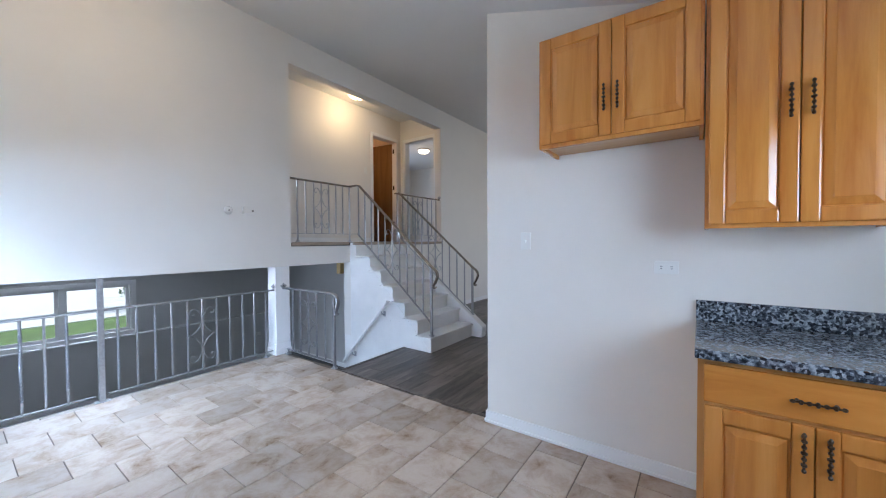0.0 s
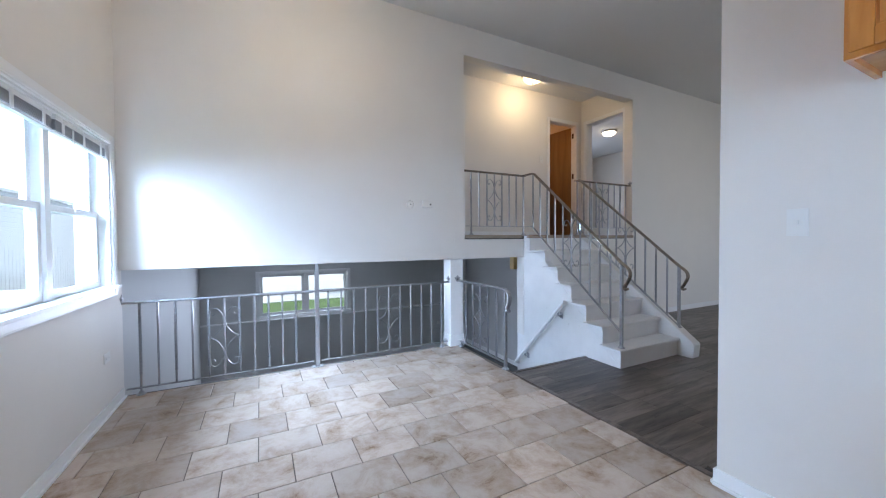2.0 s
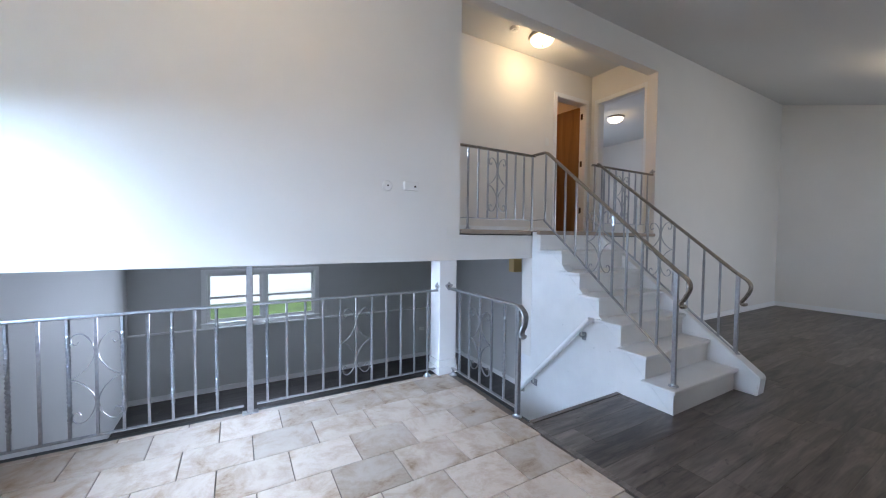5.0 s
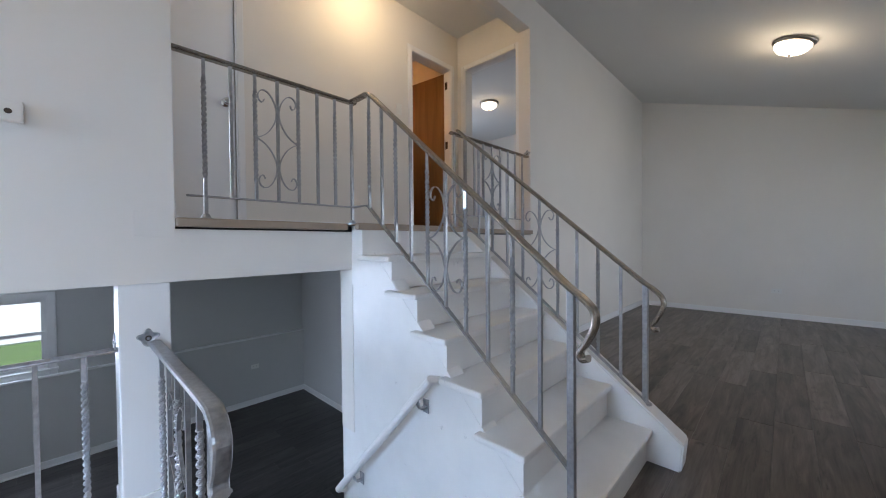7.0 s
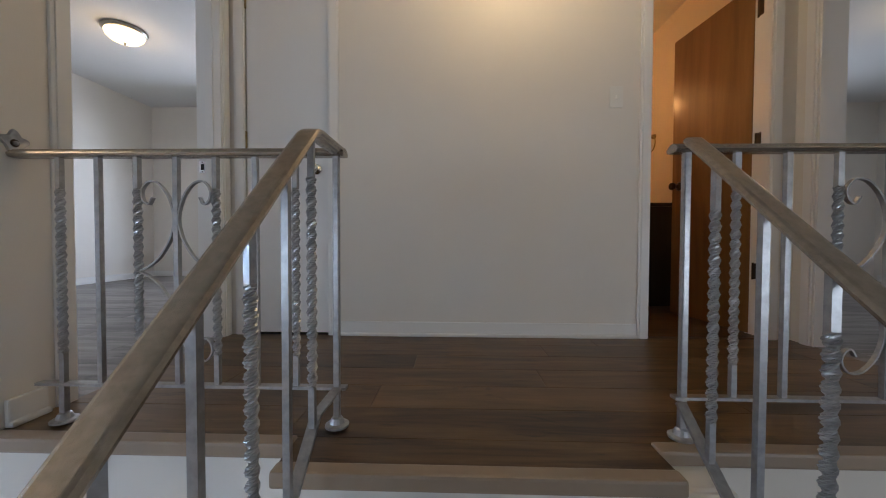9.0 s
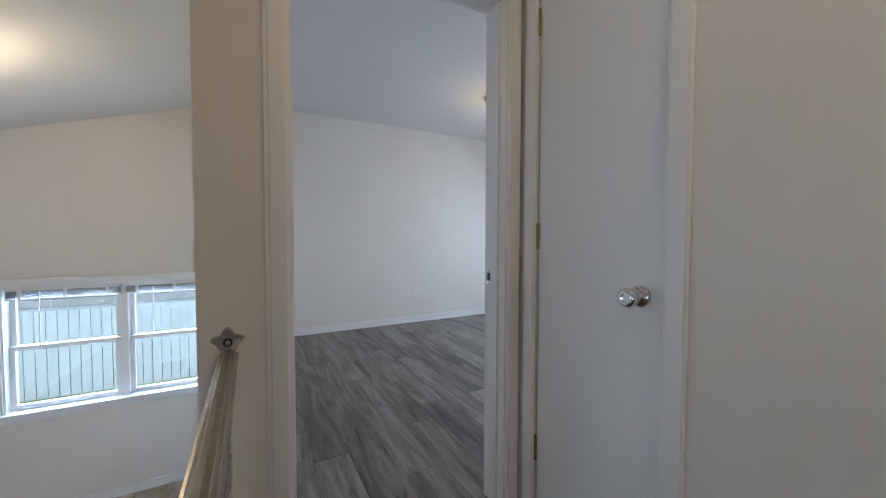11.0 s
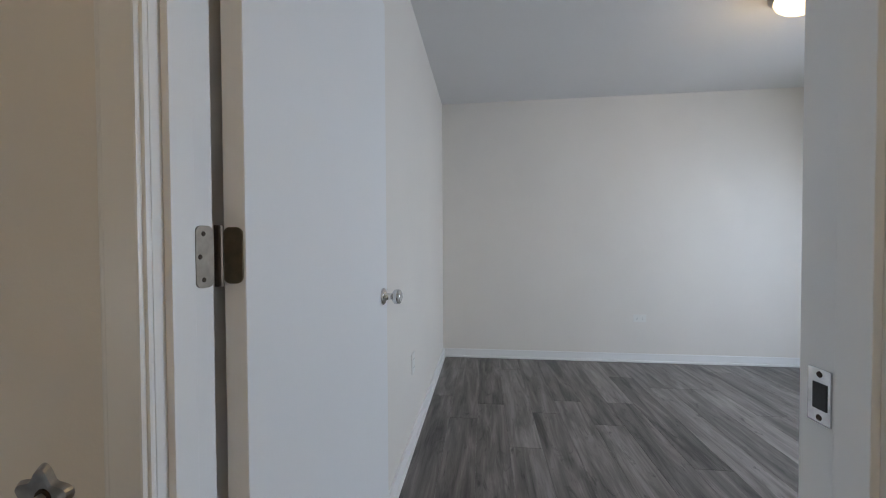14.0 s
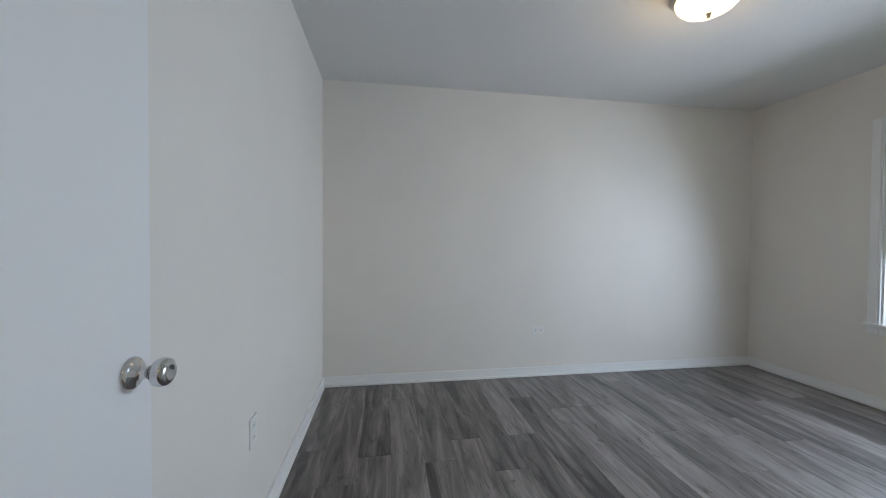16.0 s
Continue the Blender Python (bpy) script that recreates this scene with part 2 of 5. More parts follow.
LEAF = paint("bush_leaf", (0.05, 0.11, 0.025), 0.6, 0.4, 0.2, 30, 8)
BATHWALL = paint("tan_bathroom_paint", (0.66, 0.50, 0.36), 0.5)

# ---- mesh helpers ----
def box(bm, x0, x1, y0, y1, z0, z1, bevel=0.0):
    m = Matrix.LocRotScale(((x0 + x1) / 2, (y0 + y1) / 2, (z0 + z1) / 2), None, (abs(x1 - x0), abs(y1 - y0), abs(z1 - z0)))
    got = bmesh.ops.create_cube(bm, size=1, matrix=m)
    if bevel:
        edges = {e for v in got["verts"] for e in v.link_edges}
        bmesh.ops.bevel(bm, geom=list(edges), offset=bevel, segments=2, affect="EDGES", profile=0.6)
    return bm


def boxes(*rows, bevel=0.0):
    bm = bmesh.new()
    for r in rows:
        box(bm, *r, bevel=bevel)
    return bm


def lathe(profile, steps=24, axis="Z"):
    """Turned solid from (radius, height) pairs."""
    bm = bmesh.new()
    rings = []
    for r, h in profile:
        ring = []
        for i in range(steps):
            a = 2 * math.pi * i / steps
            p = (r * math.cos(a), r * math.sin(a), h)
            if axis == "X":
                p = (h, r * math.cos(a), r * math.sin(a))
            if axis == "Y":
                p = (r * math.sin(a), h, r * math.cos(a))
            ring.append(bm.verts.new(p))
        rings.append(ring)
    for a, b in zip(rings, rings[1:]):
        for i in range(steps):
            bm.faces.new((a[i], a[(i + 1) % steps], b[(i + 1) % steps], b[i]))
    bm.faces.new(rings[0][::-1]), bm.faces.new(rings[-1])
    return bm


def sweep(path, section, flat_normal=None, closed_ends=True):
    """Section (list of (a, b)) carried along path; a lies along the side, b along the up of each place."""
    bm = bmesh.new()
    path = [Vector(p) for p in path]
    rings = []
    for i, p in enumerate(path):
        t = (path[min(i + 1, len(path) - 1)] - path[max(i - 1, 0)]).normalized()
        ref = Vector(flat_normal) if flat_normal else Vector((0, 0, 1))
        side = ref if flat_normal else t.cross(ref).normalized()
        up = side.cross(t).normalized()
        rings.append([bm.verts.new(p + side * a + up * b) for a, b in section])
    k = len(section)
    for a, b in zip(rings, rings[1:]):
        for i in range(k):
            bm.faces.new((a[i], a[(i + 1) % k], b[(i + 1) % k], b[i]))
    bm.faces.new(rings[0][::-1]), bm.faces.new(rings[-1])
    bmesh.ops.recalc_face_normals(bm, faces=bm.faces)
    return bm


def smooth_path(pts, per=6):
    """A rounded line through the points."""
    p = [Vector(q) for q in pts]
    p = [2 * p[0] - p[1]] + p + [2 * p[-1] - p[-2]]
    out = []
    for a, b, c, d in zip(p, p[1:], p[2:], p[3:]):
        for i in range(per):
            t = i / per
            out.append(0.5 * (2 * b + (c - a) * t + (2 * a - 5 * b + 4 * c - d) * t * t + (3 * b - a - 3 * c + d) * t ** 3))
    return out + [p[-2]]


def mesh_of(name, bm, mat, smooth=False):
    me = bpy.data.meshes.new(name)
    bm.to_mesh(me)
    bm.free()
    me.materials.append(mat)
    if smooth:
        me.polygons.foreach_set("use_smooth", [True] * len(me.polygons))
    return me


def part(name, bm, mat, parent, label="", smooth=False, at=None):
    """One mesh under a thing or a part; the mesh lies in the world's metres, or at the pose given."""
    me = bm if isinstance(bm, bpy.types.Mesh) else mesh_of(name, bm, mat, smooth)
    ob = new(name, me)
    ob.parent = parent
    m = parent.matrix_basis.copy()
    if parent.parent:
        m = parent.parent.matrix_basis @ parent.matrix_parent_inverse @ m
    ob.matrix_parent_inverse = m.inverted()
    if at is not None:
        ob.matrix_basis = at
    if label:
        tagged(ob, label)
    return ob


def thing(name, place, label, category, group="", kind=""):
    ob = new(name)
    ob.empty_display_size = 0.1
    ob.matrix_basis = place if isinstance(place, Matrix) else Matrix.Translation(place)
    return tagged(ob, label, category, group, kind)


def solid(name, bm, mat, label, category, kind="structure", smooth=False, group=""):
    ob = new(name, mesh_of(name, bm, mat, smooth))
    return tagged(ob, label, category, group, kind)


# ---- the plan ----
H = 1.315          # landing and bedrooms
LOW = -1.345       # lower room
UPC = 3.80         # ceiling of the upper rooms
RISE, RUN = H / 7, 0.206
SLOPE = 0.307


def vault(y):
    return max(2.465, 3.80 + SLOPE * y)


# split wall between the tall rooms and the half levels
solid("wall_split", boxes(
    (0, 3.2, 0, 0.2, 1.035, 3.95), (3.2, 6.285, 0, 0.14, 3.46, 3.95), (6.285, 10.39, 0, 0.14, 0, 3.95),
    (3.2, 4.1, 0, 0.14, 1.035, 1.27), (4.1, 6.285, 0, 0.14, 0, 1.27)), WALL,
    "cream painted wall with a wide upper opening onto the landing", "wall")
solid("wall_west", boxes(
    (-0.2, 0, -5.2, -2.785, 0, 2.6), (-0.2, 0, -2.785, -1.95, 2.05, 3.6), (-0.2, 0, -2.785, -1.95, -0.2, 0.0),
    (-0.2, 0, -1.95, -1.70, 0, 3.6), (-0.2, 0, -1.70, -0.15, 0, 0.92),
    (-0.2, 0, -1.70, -0.15, 2.0, 3.8), (-0.2, 0, -0.15, 0.06, 0, 3.9), (-0.2, 0, -5.2, -2.785, 2.6, 3.2)), WALL,
    "cream painted outer wall of the kitchen", "wall")
solid("wall_lower_west", boxes((-0.2, 0, 0.06, 4.39, LOW, 1.1)), DIMWALL, "wall of the lower room, greyed for the dim light", "wall")
solid("wall_bedroom_west", boxes((-0.2, 0.045, 0.2, 4.45, H - 0.1, 3.95)), WALL, "cream painted bedroom wall", "wall")
solid("wall_partition", boxes((3.067, 3.19, -5.2, -2.745, 0, 3.0), (3.19, 5.93, -2.87, -2.75, 0, 3.0), (5.81, 5.93, -5.2, -2.87, 0, 2.95)), WALL,
      "cream painted wall between kitchen and living room", "wall")
solid("wall_far", boxes((10.39, 10.55, -5.2, 0.14, 0, 3.95)), WALL, "cream painted end wall of the living room", "wall")
solid("wall_south", boxes((-0.2, 1.1, -5.36, -5.2, 0, 2.7), (2.1, 6.9, -5.36, -5.2, 0, 2.7), (1.1, 2.1, -5.36, -5.2, 0, 1.1), (1.1, 2.1, -5.36, -5.2, 2.0, 2.7), (9.5, 10.55, -5.36, -5.2, 0, 2.7), (6.9, 9.5, -5.36, -5.2, 0, 0.85), (6.9, 9.5, -5.36, -5.2, 2.15, 2.7)), WALL,
      "cream painted front wall", "wall")
# landing and upper rooms
solid("wall_landing_west", boxes((3.114, 3.2, 0.2, 0.215, H - 0.1, UPC + 0.1), (3.08, 3.2, 1.015, 1.2, H - 0.1, UPC + 0.1), (3.08, 3.2, 0.215, 1.015, H + 2.04, UPC + 0.1), (3.08, 3.2, 1.2, 4.25, H - 0.1, UPC + 0.1)), WALL,
      "cream painted wall with the bedroom doorway", "wall")
solid("wall_landing_back", boxes((3.2, 3.295, 1.08, 1.2, H, UPC + 0.1), (3.295, 3.78, 1.08, 1.2, H + 2.04, UPC + 0.1), (3.78, 5.57, 1.08, 1.2, H, UPC + 0.1),
      (5.57, 6.22, 1.08, 1.2, H + 2.04, UPC + 0.1), (6.22, 6.475, 1.08, 1.2, H, UPC + 0.1)), WALL, "cream painted back wall of the landing", "wall")
solid("wall_landing_east", boxes((6.355, 6.475, 0.14, 0.21, H - 0.1, UPC + 0.1), (6.355, 6.475, 0.95, 1.08, H - 0.1, UPC + 0.1), (6.355, 6.475, 0.21, 0.95, H + 2.04, UPC + 0.1), (6.355, 6.475, 1.2, 4.25, H - 0.1, UPC + 0.1)), WALL,
      "cream painted wall with the second bedroom doorway", "wall")
solid("wall_upper_north", boxes((-0.2, 1.0, 4.25, 4.45, H - 0.1, 3.95), (2.5, 7.5, 4.25, 4.45, H - 0.1, 3.95), (8.9, 10.55, 4.25, 4.45, H - 0.1, 3.95), (1.0, 2.5, 4.25, 4.45, H - 0.1, 1.92), (1.0, 2.5, 4.25, 4.45, 3.35, 3.95),
      (7.5, 8.9, 4.25, 4.45, H - 0.1, 1.92), (7.5, 8.9, 4.25, 4.45, 3.35, 3.95)), WALL, "cream painted outer wall of the bedrooms", "wall")
solid("wall_upper_east", boxes((10.39, 10.55, 0.14, 4.45, H - 0.1, 3.95)), WALL, "cream painted bedroom end wall", "wall")
solid("wall_bathroom", boxes((4.9, 5.0, 1.2, 3.0, H, UPC), (5.0, 6.355, 2.9, 3.0, H, UPC)), BATHWALL, "tan painted bathroom walls", "wall")
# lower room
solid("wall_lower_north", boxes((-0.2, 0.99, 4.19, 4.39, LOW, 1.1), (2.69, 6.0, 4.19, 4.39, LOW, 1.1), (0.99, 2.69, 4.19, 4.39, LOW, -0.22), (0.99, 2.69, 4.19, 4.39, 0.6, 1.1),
      (0, 0.9, 4.15, 4.19, LOW, -0.31), (0.9, 2.78, 4.15, 4.19, LOW, -0.31), (2.78, 5.7, 4.15, 4.19, LOW, -0.31)), DIMWALL, "lower wall with a ledge at sill height, greyed for the dim light", "wall")
solid("wall_lower_east", boxes((5.7, 5.86, 0.14, 4.19, LOW, 1.02)), DIMWALL, "wall of the lower room, greyed for the dim light", "wall")
# Even black sheet closing the drop below the kitchen floor.
solid("wall_lower_south", boxes((-0.2, 3.15, 0.06, 0.16, LOW, -0.03)), BLACK, "black wall below the kitchen floor edge", "wall")
solid("ledge_trim", boxes((0, 5.7, 4.13, 4.192, -0.308, -0.285), bevel=0.004), TRIM, "white painted ledge along the lower wall", "trim")
solid("wall_stair_side", boxes((4.11, 4.2, -1.02, 0.14, LOW, -0.03), (3.05, 3.15, -1.02, 0.06, LOW, -0.03), (3.05, 4.2, -1.14, -1.02, LOW, -0.03)), STAIR, "white painted stairwell walls", "wall")

# ceilings
bm = bmesh.new()
for x0, x1 in ((-0.2, 10.55),):
    v = [bm.verts.new(p) for p in ((x0, 0.0, 3.80), (x1, 0.0, 3.80), (x1, -4.35, 2.465), (x0, -4.35, 2.465), (x1, -5.36, 2.465), (x0, -5.36, 2.465))]
    w = [bm.verts.new(q.co + Vector((0, 0, 0.12))) for q in v]
    for f in ((0, 3, 2, 1), (3, 5, 4, 2)):
        bm.faces.new([v[i] for i in f]), bm.faces.new([w[i] for i in f][::-1])
    for i, j in ((0, 1), (1, 2), (2, 4), (4, 5), (5, 3), (3, 0)):
        bm.faces.new((v[i], v[j], w[j], w[i]))
bmesh.ops.recalc_face_normals(bm, faces=bm.faces)
solid("ceiling_vaulted", bm, CEIL, "white sloping ceiling over kitchen and living room", "ceiling")
solid("ceiling_upper", boxes((0.045, 3.08, 0.2, 4.25, UPC, UPC + 0.1), (3.08, 6.355, 0.14, 4.25, UPC, UPC + 0.1), (6.355, 10.39, 0.14, 4.25, UPC, UPC + 0.1)), CEIL, "flat white ceiling of landing and bedrooms", "ceiling")
solid("ceiling_lower", boxes((0, 3.2, 0.2, 4.19, 1.035, 1.2), (3.2, 5.7, 0.14, 4.19, 1.035, 1.2)), DIMWALL, "flat ceiling of the lower room, greyed for the dim light", "ceiling")
solid("roof", boxes((-0.6, 10.9, -5.8, 4.9, 4.2, 4.3), (-0.2, 10.55, 0.2, 4.45, 3.96, 4.0)), ROOFM, "grey shingle roof", "roof")

# floor slabs
FLOORS = {}
FLOORS["kitchen"] = solid("floor_kitchen", boxes((-0.2, 3.12, -5.36, 0.06, -0.2, -0.008), (3.12, 3.15, -1.02, 0.06, -0.2, -0.008)), GROUT, "tiled kitchen floor with brown grout", "floor")
FLOORS["living"] = solid("floor_living", boxes((3.12, 10.55, -5.36, -1.02, -0.2, -0.006), (4.95, 10.55, -1.02, 0.0, -0.2, -0.006), (4.12, 4.95, -1.02, -0.9, -0.2, -0.006)), BLACK, "plank floor of the living room, browned for its warm light", "floor")
FLOORS["landing"] = solid("floor_landing", boxes((3.2, 6.355, 0.14, 1.2, 1.1, H - 0.006)), BLACK, "plank floor of the landing, browned for its lamp", "floor")
FLOORS["bedroom"] = solid("floor_bedroom", boxes((-0.2, 3.2, 0.2, 4.25, 1.2, H - 0.006), (3.2, 10.55, 1.2, 4.25, 1.2, H - 0.006), (6.355, 10.55, 0.14, 1.2, 1.2, H - 0.006)), BLACK, "grey plank floor of the bedrooms", "floor")
FLOORS["lower"] = solid("floor_lower", boxes((-0.2, 6.0, -1.3, 4.39, LOW - 0.2, LOW - 0.006)), BLACK, "dark plank floor of the lower room", "floor")
solid("floor_edge_strip", boxes((0.0, 3.15, 0.06, 0.075, -0.22, -0.01), (3.15, 3.165, -1.02, 0.06, -0.22, -0.004)), BLACK, "black edge strip of the kitchen floor", "trim")
solid("tile_transition_strip", boxes((3.105, 3.14, -2.745, -1.02, 0.0, 0.006), bevel=0.002), BROWNEDPLANK, "brown strip between tiles and planks", "trim")
solid("landing_nosing", boxes((3.2, 4.06, -0.03, 0.02, H - 0.035, H + 0.006), (4.06, 5.02, -0.145, -0.098, H - 0.035, H + 0.006), (5.02, 6.285, -0.03, 0.02, H - 0.035, H + 0.006), bevel=0.008), NOSING, "rounded tan nosing at the landing edge", "trim")

# ground and neighbours outside
solid("ground", boxes((-400, 400, -400, 400, -1.9, -1.5)), GRASS, "mown grass lawn", "ground")
solid("lawn_north", boxes((-14, 20, 4.6, 60, -1.5, -0.52)), GRASS, "raised lawn behind the house", "ground")
solid("lawn_west", boxes((-14, -0.4, -30, 4.6, -1.5, -0.35)), GRASS, "raised lawn beside the house", "ground")
CONCRETE = paint("pale_concrete", (0.66, 0.66, 0.64), 0.85, 0.15, 0.3, 50, 0.8)
solid("pavement_north", boxes((-14, 20, 7.8, 40, -0.52, -0.50)), CONCRETE, "pale concrete drive behind the lawn", "pavement")
SKYGLOW = glow("overcast_sky", (0.86, 0.93, 1.0), 0.9)
solid("backdrop_sky_north", boxes((-60, 70, 62, 62.2, -0.52, 40)), SKYGLOW, "bright overcast sky", "backdrop")
solid("backdrop_sky_west", boxes((-62.2, -62, -60, 60, -0.35, 40)), SKYGLOW, "bright overcast sky", "backdrop")

# ---- staircase up ----
stairs = thing("staircase", (4.6, -1.43, 0), "white painted wooden staircase with scuffed treads", "staircase", kind="structure")
for i in range(6):
    y0, z = -1.428 + RUN * i, RISE * (i + 1)
    step = part("step", boxes((4.1, 5.02, y0, -0.118 if i == 5 else y0 + RUN + 0.02, z - RISE + 0.001 * i, z - 0.03)), STAIR, stairs)
    tread = boxes((4.055, 5.02, y0 - 0.032, (y0 + RUN + 0.016 if i < 5 else -0.119), z - 0.03, z), bevel=0.011)
    part("tread", tread, STAIR, stairs, "white painted tread with a rounded nosing")
part("top_riser", boxes((4.1, 5.02, -0.118, -0.001, 5 * RISE, H - 0.007)), STAIR, stairs)


def prism(outline, x0, x1, bev=0.0):
    """A board cut to an outline of (y, z), from x0 to x1."""
    bm = bmesh.new()
    a = [bm.verts.new((x0, y, z)) for y, z in outline]
    f = bm.faces.new(a)
    r = bmesh.ops.extrude_face_region(bm, geom=[f])
    for v in r["geom"]:
        if isinstance(v, bmesh.types.BMVert):
            v.co.x = x1
    if bev:
        bmesh.ops.bevel(bm, geom=list(bm.edges), offset=bev, segments=2, affect="EDGES")
    bmesh.ops.recalc_face_normals(bm, faces=bm.faces)
    return bm


part("side_wall", prism([(-1.42, -0.001), (-0.3, 1.09), (0.0, 1.14), (0.14, 1.03), (0.14, LOW), (-1.02, LOW), (-1.02, -0.001)], 4.104, 4.19), STAIR, stairs)
part("stringer", prism([(-1.42, 0.004), (-0.3, 1.085), (0.0, 1.138), (0.0, 0.95), (-1.18, 0.004)], 4.0975, 4.106, 0.0015), STAIR, stairs)
k = RISE / RUN
part("curb_stringer", prism([(-1.585, 0.0), (-1.60, 0.15), (-1.575, 0.17), (-0.20, 1.225), (-0.12, 1.285), (0.0, 1.285), (0.0, 0.9), (-1.35, 0.0)], 5.02, 5.145, 0.008), STAIR, stairs)

# steps down
down = thing("lower_staircase", (3.6, -1.0, LOW), "dark plank stairs going down beside the white staircase", "staircase", kind="structure")
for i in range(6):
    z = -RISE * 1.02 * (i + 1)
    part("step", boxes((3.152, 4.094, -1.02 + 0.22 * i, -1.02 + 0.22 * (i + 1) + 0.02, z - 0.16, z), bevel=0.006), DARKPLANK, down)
solid("stairwell_edge", boxes((3.15, 4.1, -1.03, -0.995, -0.03, 0.007), bevel=0.004), BROWNEDPLANK, "plank nosing at the top of the lower stairs", "trim")
solid("stairwell_head", boxes((3.15, 4.094, -1.02, -1.005, LOW, -0.031)), STAIR, "white painted riser wall of the stairwell", "trim")

# post under the split wall
post = thing("white_post", (3.09, 0.09, 0), "white painted square wooden post with a flared base", "post", kind="structure")
part("shaft", boxes((3.005, 3.18, 0.006, 0.18, 0.13, 1.035), bevel=0.006), TRIM, post)
bm = bmesh.new()
for (w, z0, z1) in ((0.012, 0.0, 0.07), (0.006, 0.07, 0.13)):
    box(bm, 3.005 - w, 3.18 + w, 0.006 - w, 0.18 + w, z0, z1, 0.005)
part("base", bm, TRIM, post)

# ---- railings ----
BAR = 0.0072


def bar_mesh(length, twisted):
    """A square bar; the twisted ones turn along their middle."""
    bm = bmesh.new()
    n = max(2, int(length / 0.005)) if twisted else 2
    rings = []
    for i in range(n + 1):
        z = length * i / n
        f = min(max((z / length - 0.14) / 0.72, 0), 1) if twisted else 0
        a = f * 2 * math.pi * length * 0.72 / 0.052
        ring = []
        for j in range(8):
            u = math.pi / 4 + j * math.pi / 4
            if twisted and 0 < f < 1:
                s = BAR * (1.8 if j % 4 == 0 else 1.5 if j % 2 else 0.8)
            else:
                s = BAR * (1.0 if j % 2 else math.sqrt(2))
            ring.append(bm.verts.new((s * math.cos(a + u), s * math.sin(a + u), z)))
        rings.append(ring)
    for a, b in zip(rings, rings[1:]):
        for j in range(8):
            bm.faces.new((a[j], a[(j + 1) % 8], b[(j + 1) % 8], b[j]))
    bm.faces.new(rings[0][::-1]), bm.faces.new(rings[-1])
    return mesh_of("bar", bm, SILVER)


BARS = {}


def bar(parent, x, y, z0, z1, twisted):
    key = (round(z1 - z0, 3), twisted)
    if key not in BARS:
        BARS[key] = bar_mesh(key[0], twisted)
    part("twisted_baluster" if twisted else "baluster", BARS[key], SILVER, parent, at=pose(x, y, z0))


SCROLL = ((0.60, 0.82), (0.70, 0.745), (0.84, 0.79), (0.87, 0.90), (0.70, 0.995), (0.45, 0.975), (0.22, 0.85), (0.09, 0.69), (0.06, 0.54), (0.16, 0.36), (0.42, 0.17), (0.70, 0.06), (0.96, 0.0))


def scrolls(parent, c, du, w, h):
    """Four bent straps round a middle bar at c. du: the level direction."""
    du = Vector(du)
    side = Vector((-du.y, du.x, 0))
    for sx in (-1, 1):
        for sz in (-1, 1):
            pts = [Vector(c) + du * (sx * a * w) + Vector((0, 0, sz * b * h)) for a, b in SCROLL]
            part("scroll", sweep(smooth_path(pts, 4), [(-0.006, -0.0022), (0.006, -0.0022), (0.006, 0.0022), (-0.006, 0.0022)], side), SILVER, parent)


RAIL = [(-0.021, -0.011), (-0.015, -0.013), (0.015, -0.013), (0.021, -0.011), (0.025, -0.005), (0.024, 0.0), (0.019, 0.002), (0.017, 0.006), (0.011, 0.007), (0.009, 0.010), (0.0, 0.011), (-0.009, 0.010), (-0.011, 0.007), (-0.017, 0.006), (-0.019, 0.002), (-0.024, 0.0), (-0.025, -0.005)]
FLAT = [(-0.013, -0.004), (0.013, -0.004), (0.013, 0.004), (-0.013, 0.004)]


def foot(parent, x, y, z):
    part("foot_flange", lathe([(0.034, 0), (0.034, 0.006), (0.022, 0.010), (0.016, 0.024), (0.010, 0.028)], 14), SILVER, parent, smooth=False, at=pose(x, y, z))


def newel(parent, x, y, z0, z1, w=0.014):
    part("newel", boxes((x - w, x + w, y - w, y + w, z0, z1), bevel=0.003), SILVER, parent)
    foot(parent, x, y, z0)


def rosette(parent, p, axis):
    """Cast leaf-shaped wall flange: three curled lobes over a narrow stem, with a bolt."""
    bm = bmesh.new()
    n = 60
    rings = [[], [], []]
    for i in range(n):
        a = 360.0 * i / n
        def lobe(at_, wide):
            d = (a - at_ + 180) % 360 - 180
            return math.exp(-(d / wide) ** 2)
        r = 0.025 + 0.017 * lobe(90, 25) + 0.017 * (lobe(16, 23) + lobe(164, 23)) + 0.012 * lobe(270, 40)
        u, v = r * math.cos(math.radians(a)), r * math.sin(math.radians(a))
        for ring, d, f in zip(rings, (0.0, 0.006, 0.003), (1.0, 0.88, 0.45)):
            ring.append(bm.verts.new((u * f, -d, v * f)))
    for lo, hi in zip(rings, rings[1:]):
        for i in range(n):
            bm.faces.new((lo[i], lo[(i + 1) % n], hi[(i + 1) % n], hi[i]))
    bm.faces.new(rings[2]), bm.faces.new(rings[0][::-1])
    bmesh.ops.recalc_face_normals(bm, faces=bm.faces)
    m = pose(*p, 0, 0, axis)
    leaf = part("wall_rosette", bm, SILVER, parent, "cast silver leaf-shaped wall flange", at=m)
    part("bolt_seat", lathe([(0.012, -0.0025), (0.011, -0.0045)], 14, "Y"), BRONZE, leaf, "dark recess round the bolt", at=m)
    part("bolt", lathe([(0.007, -0.004), (0.007, -0.009), (0.004, -0.012)], 6, "Y"), SILVER, leaf, at=m)


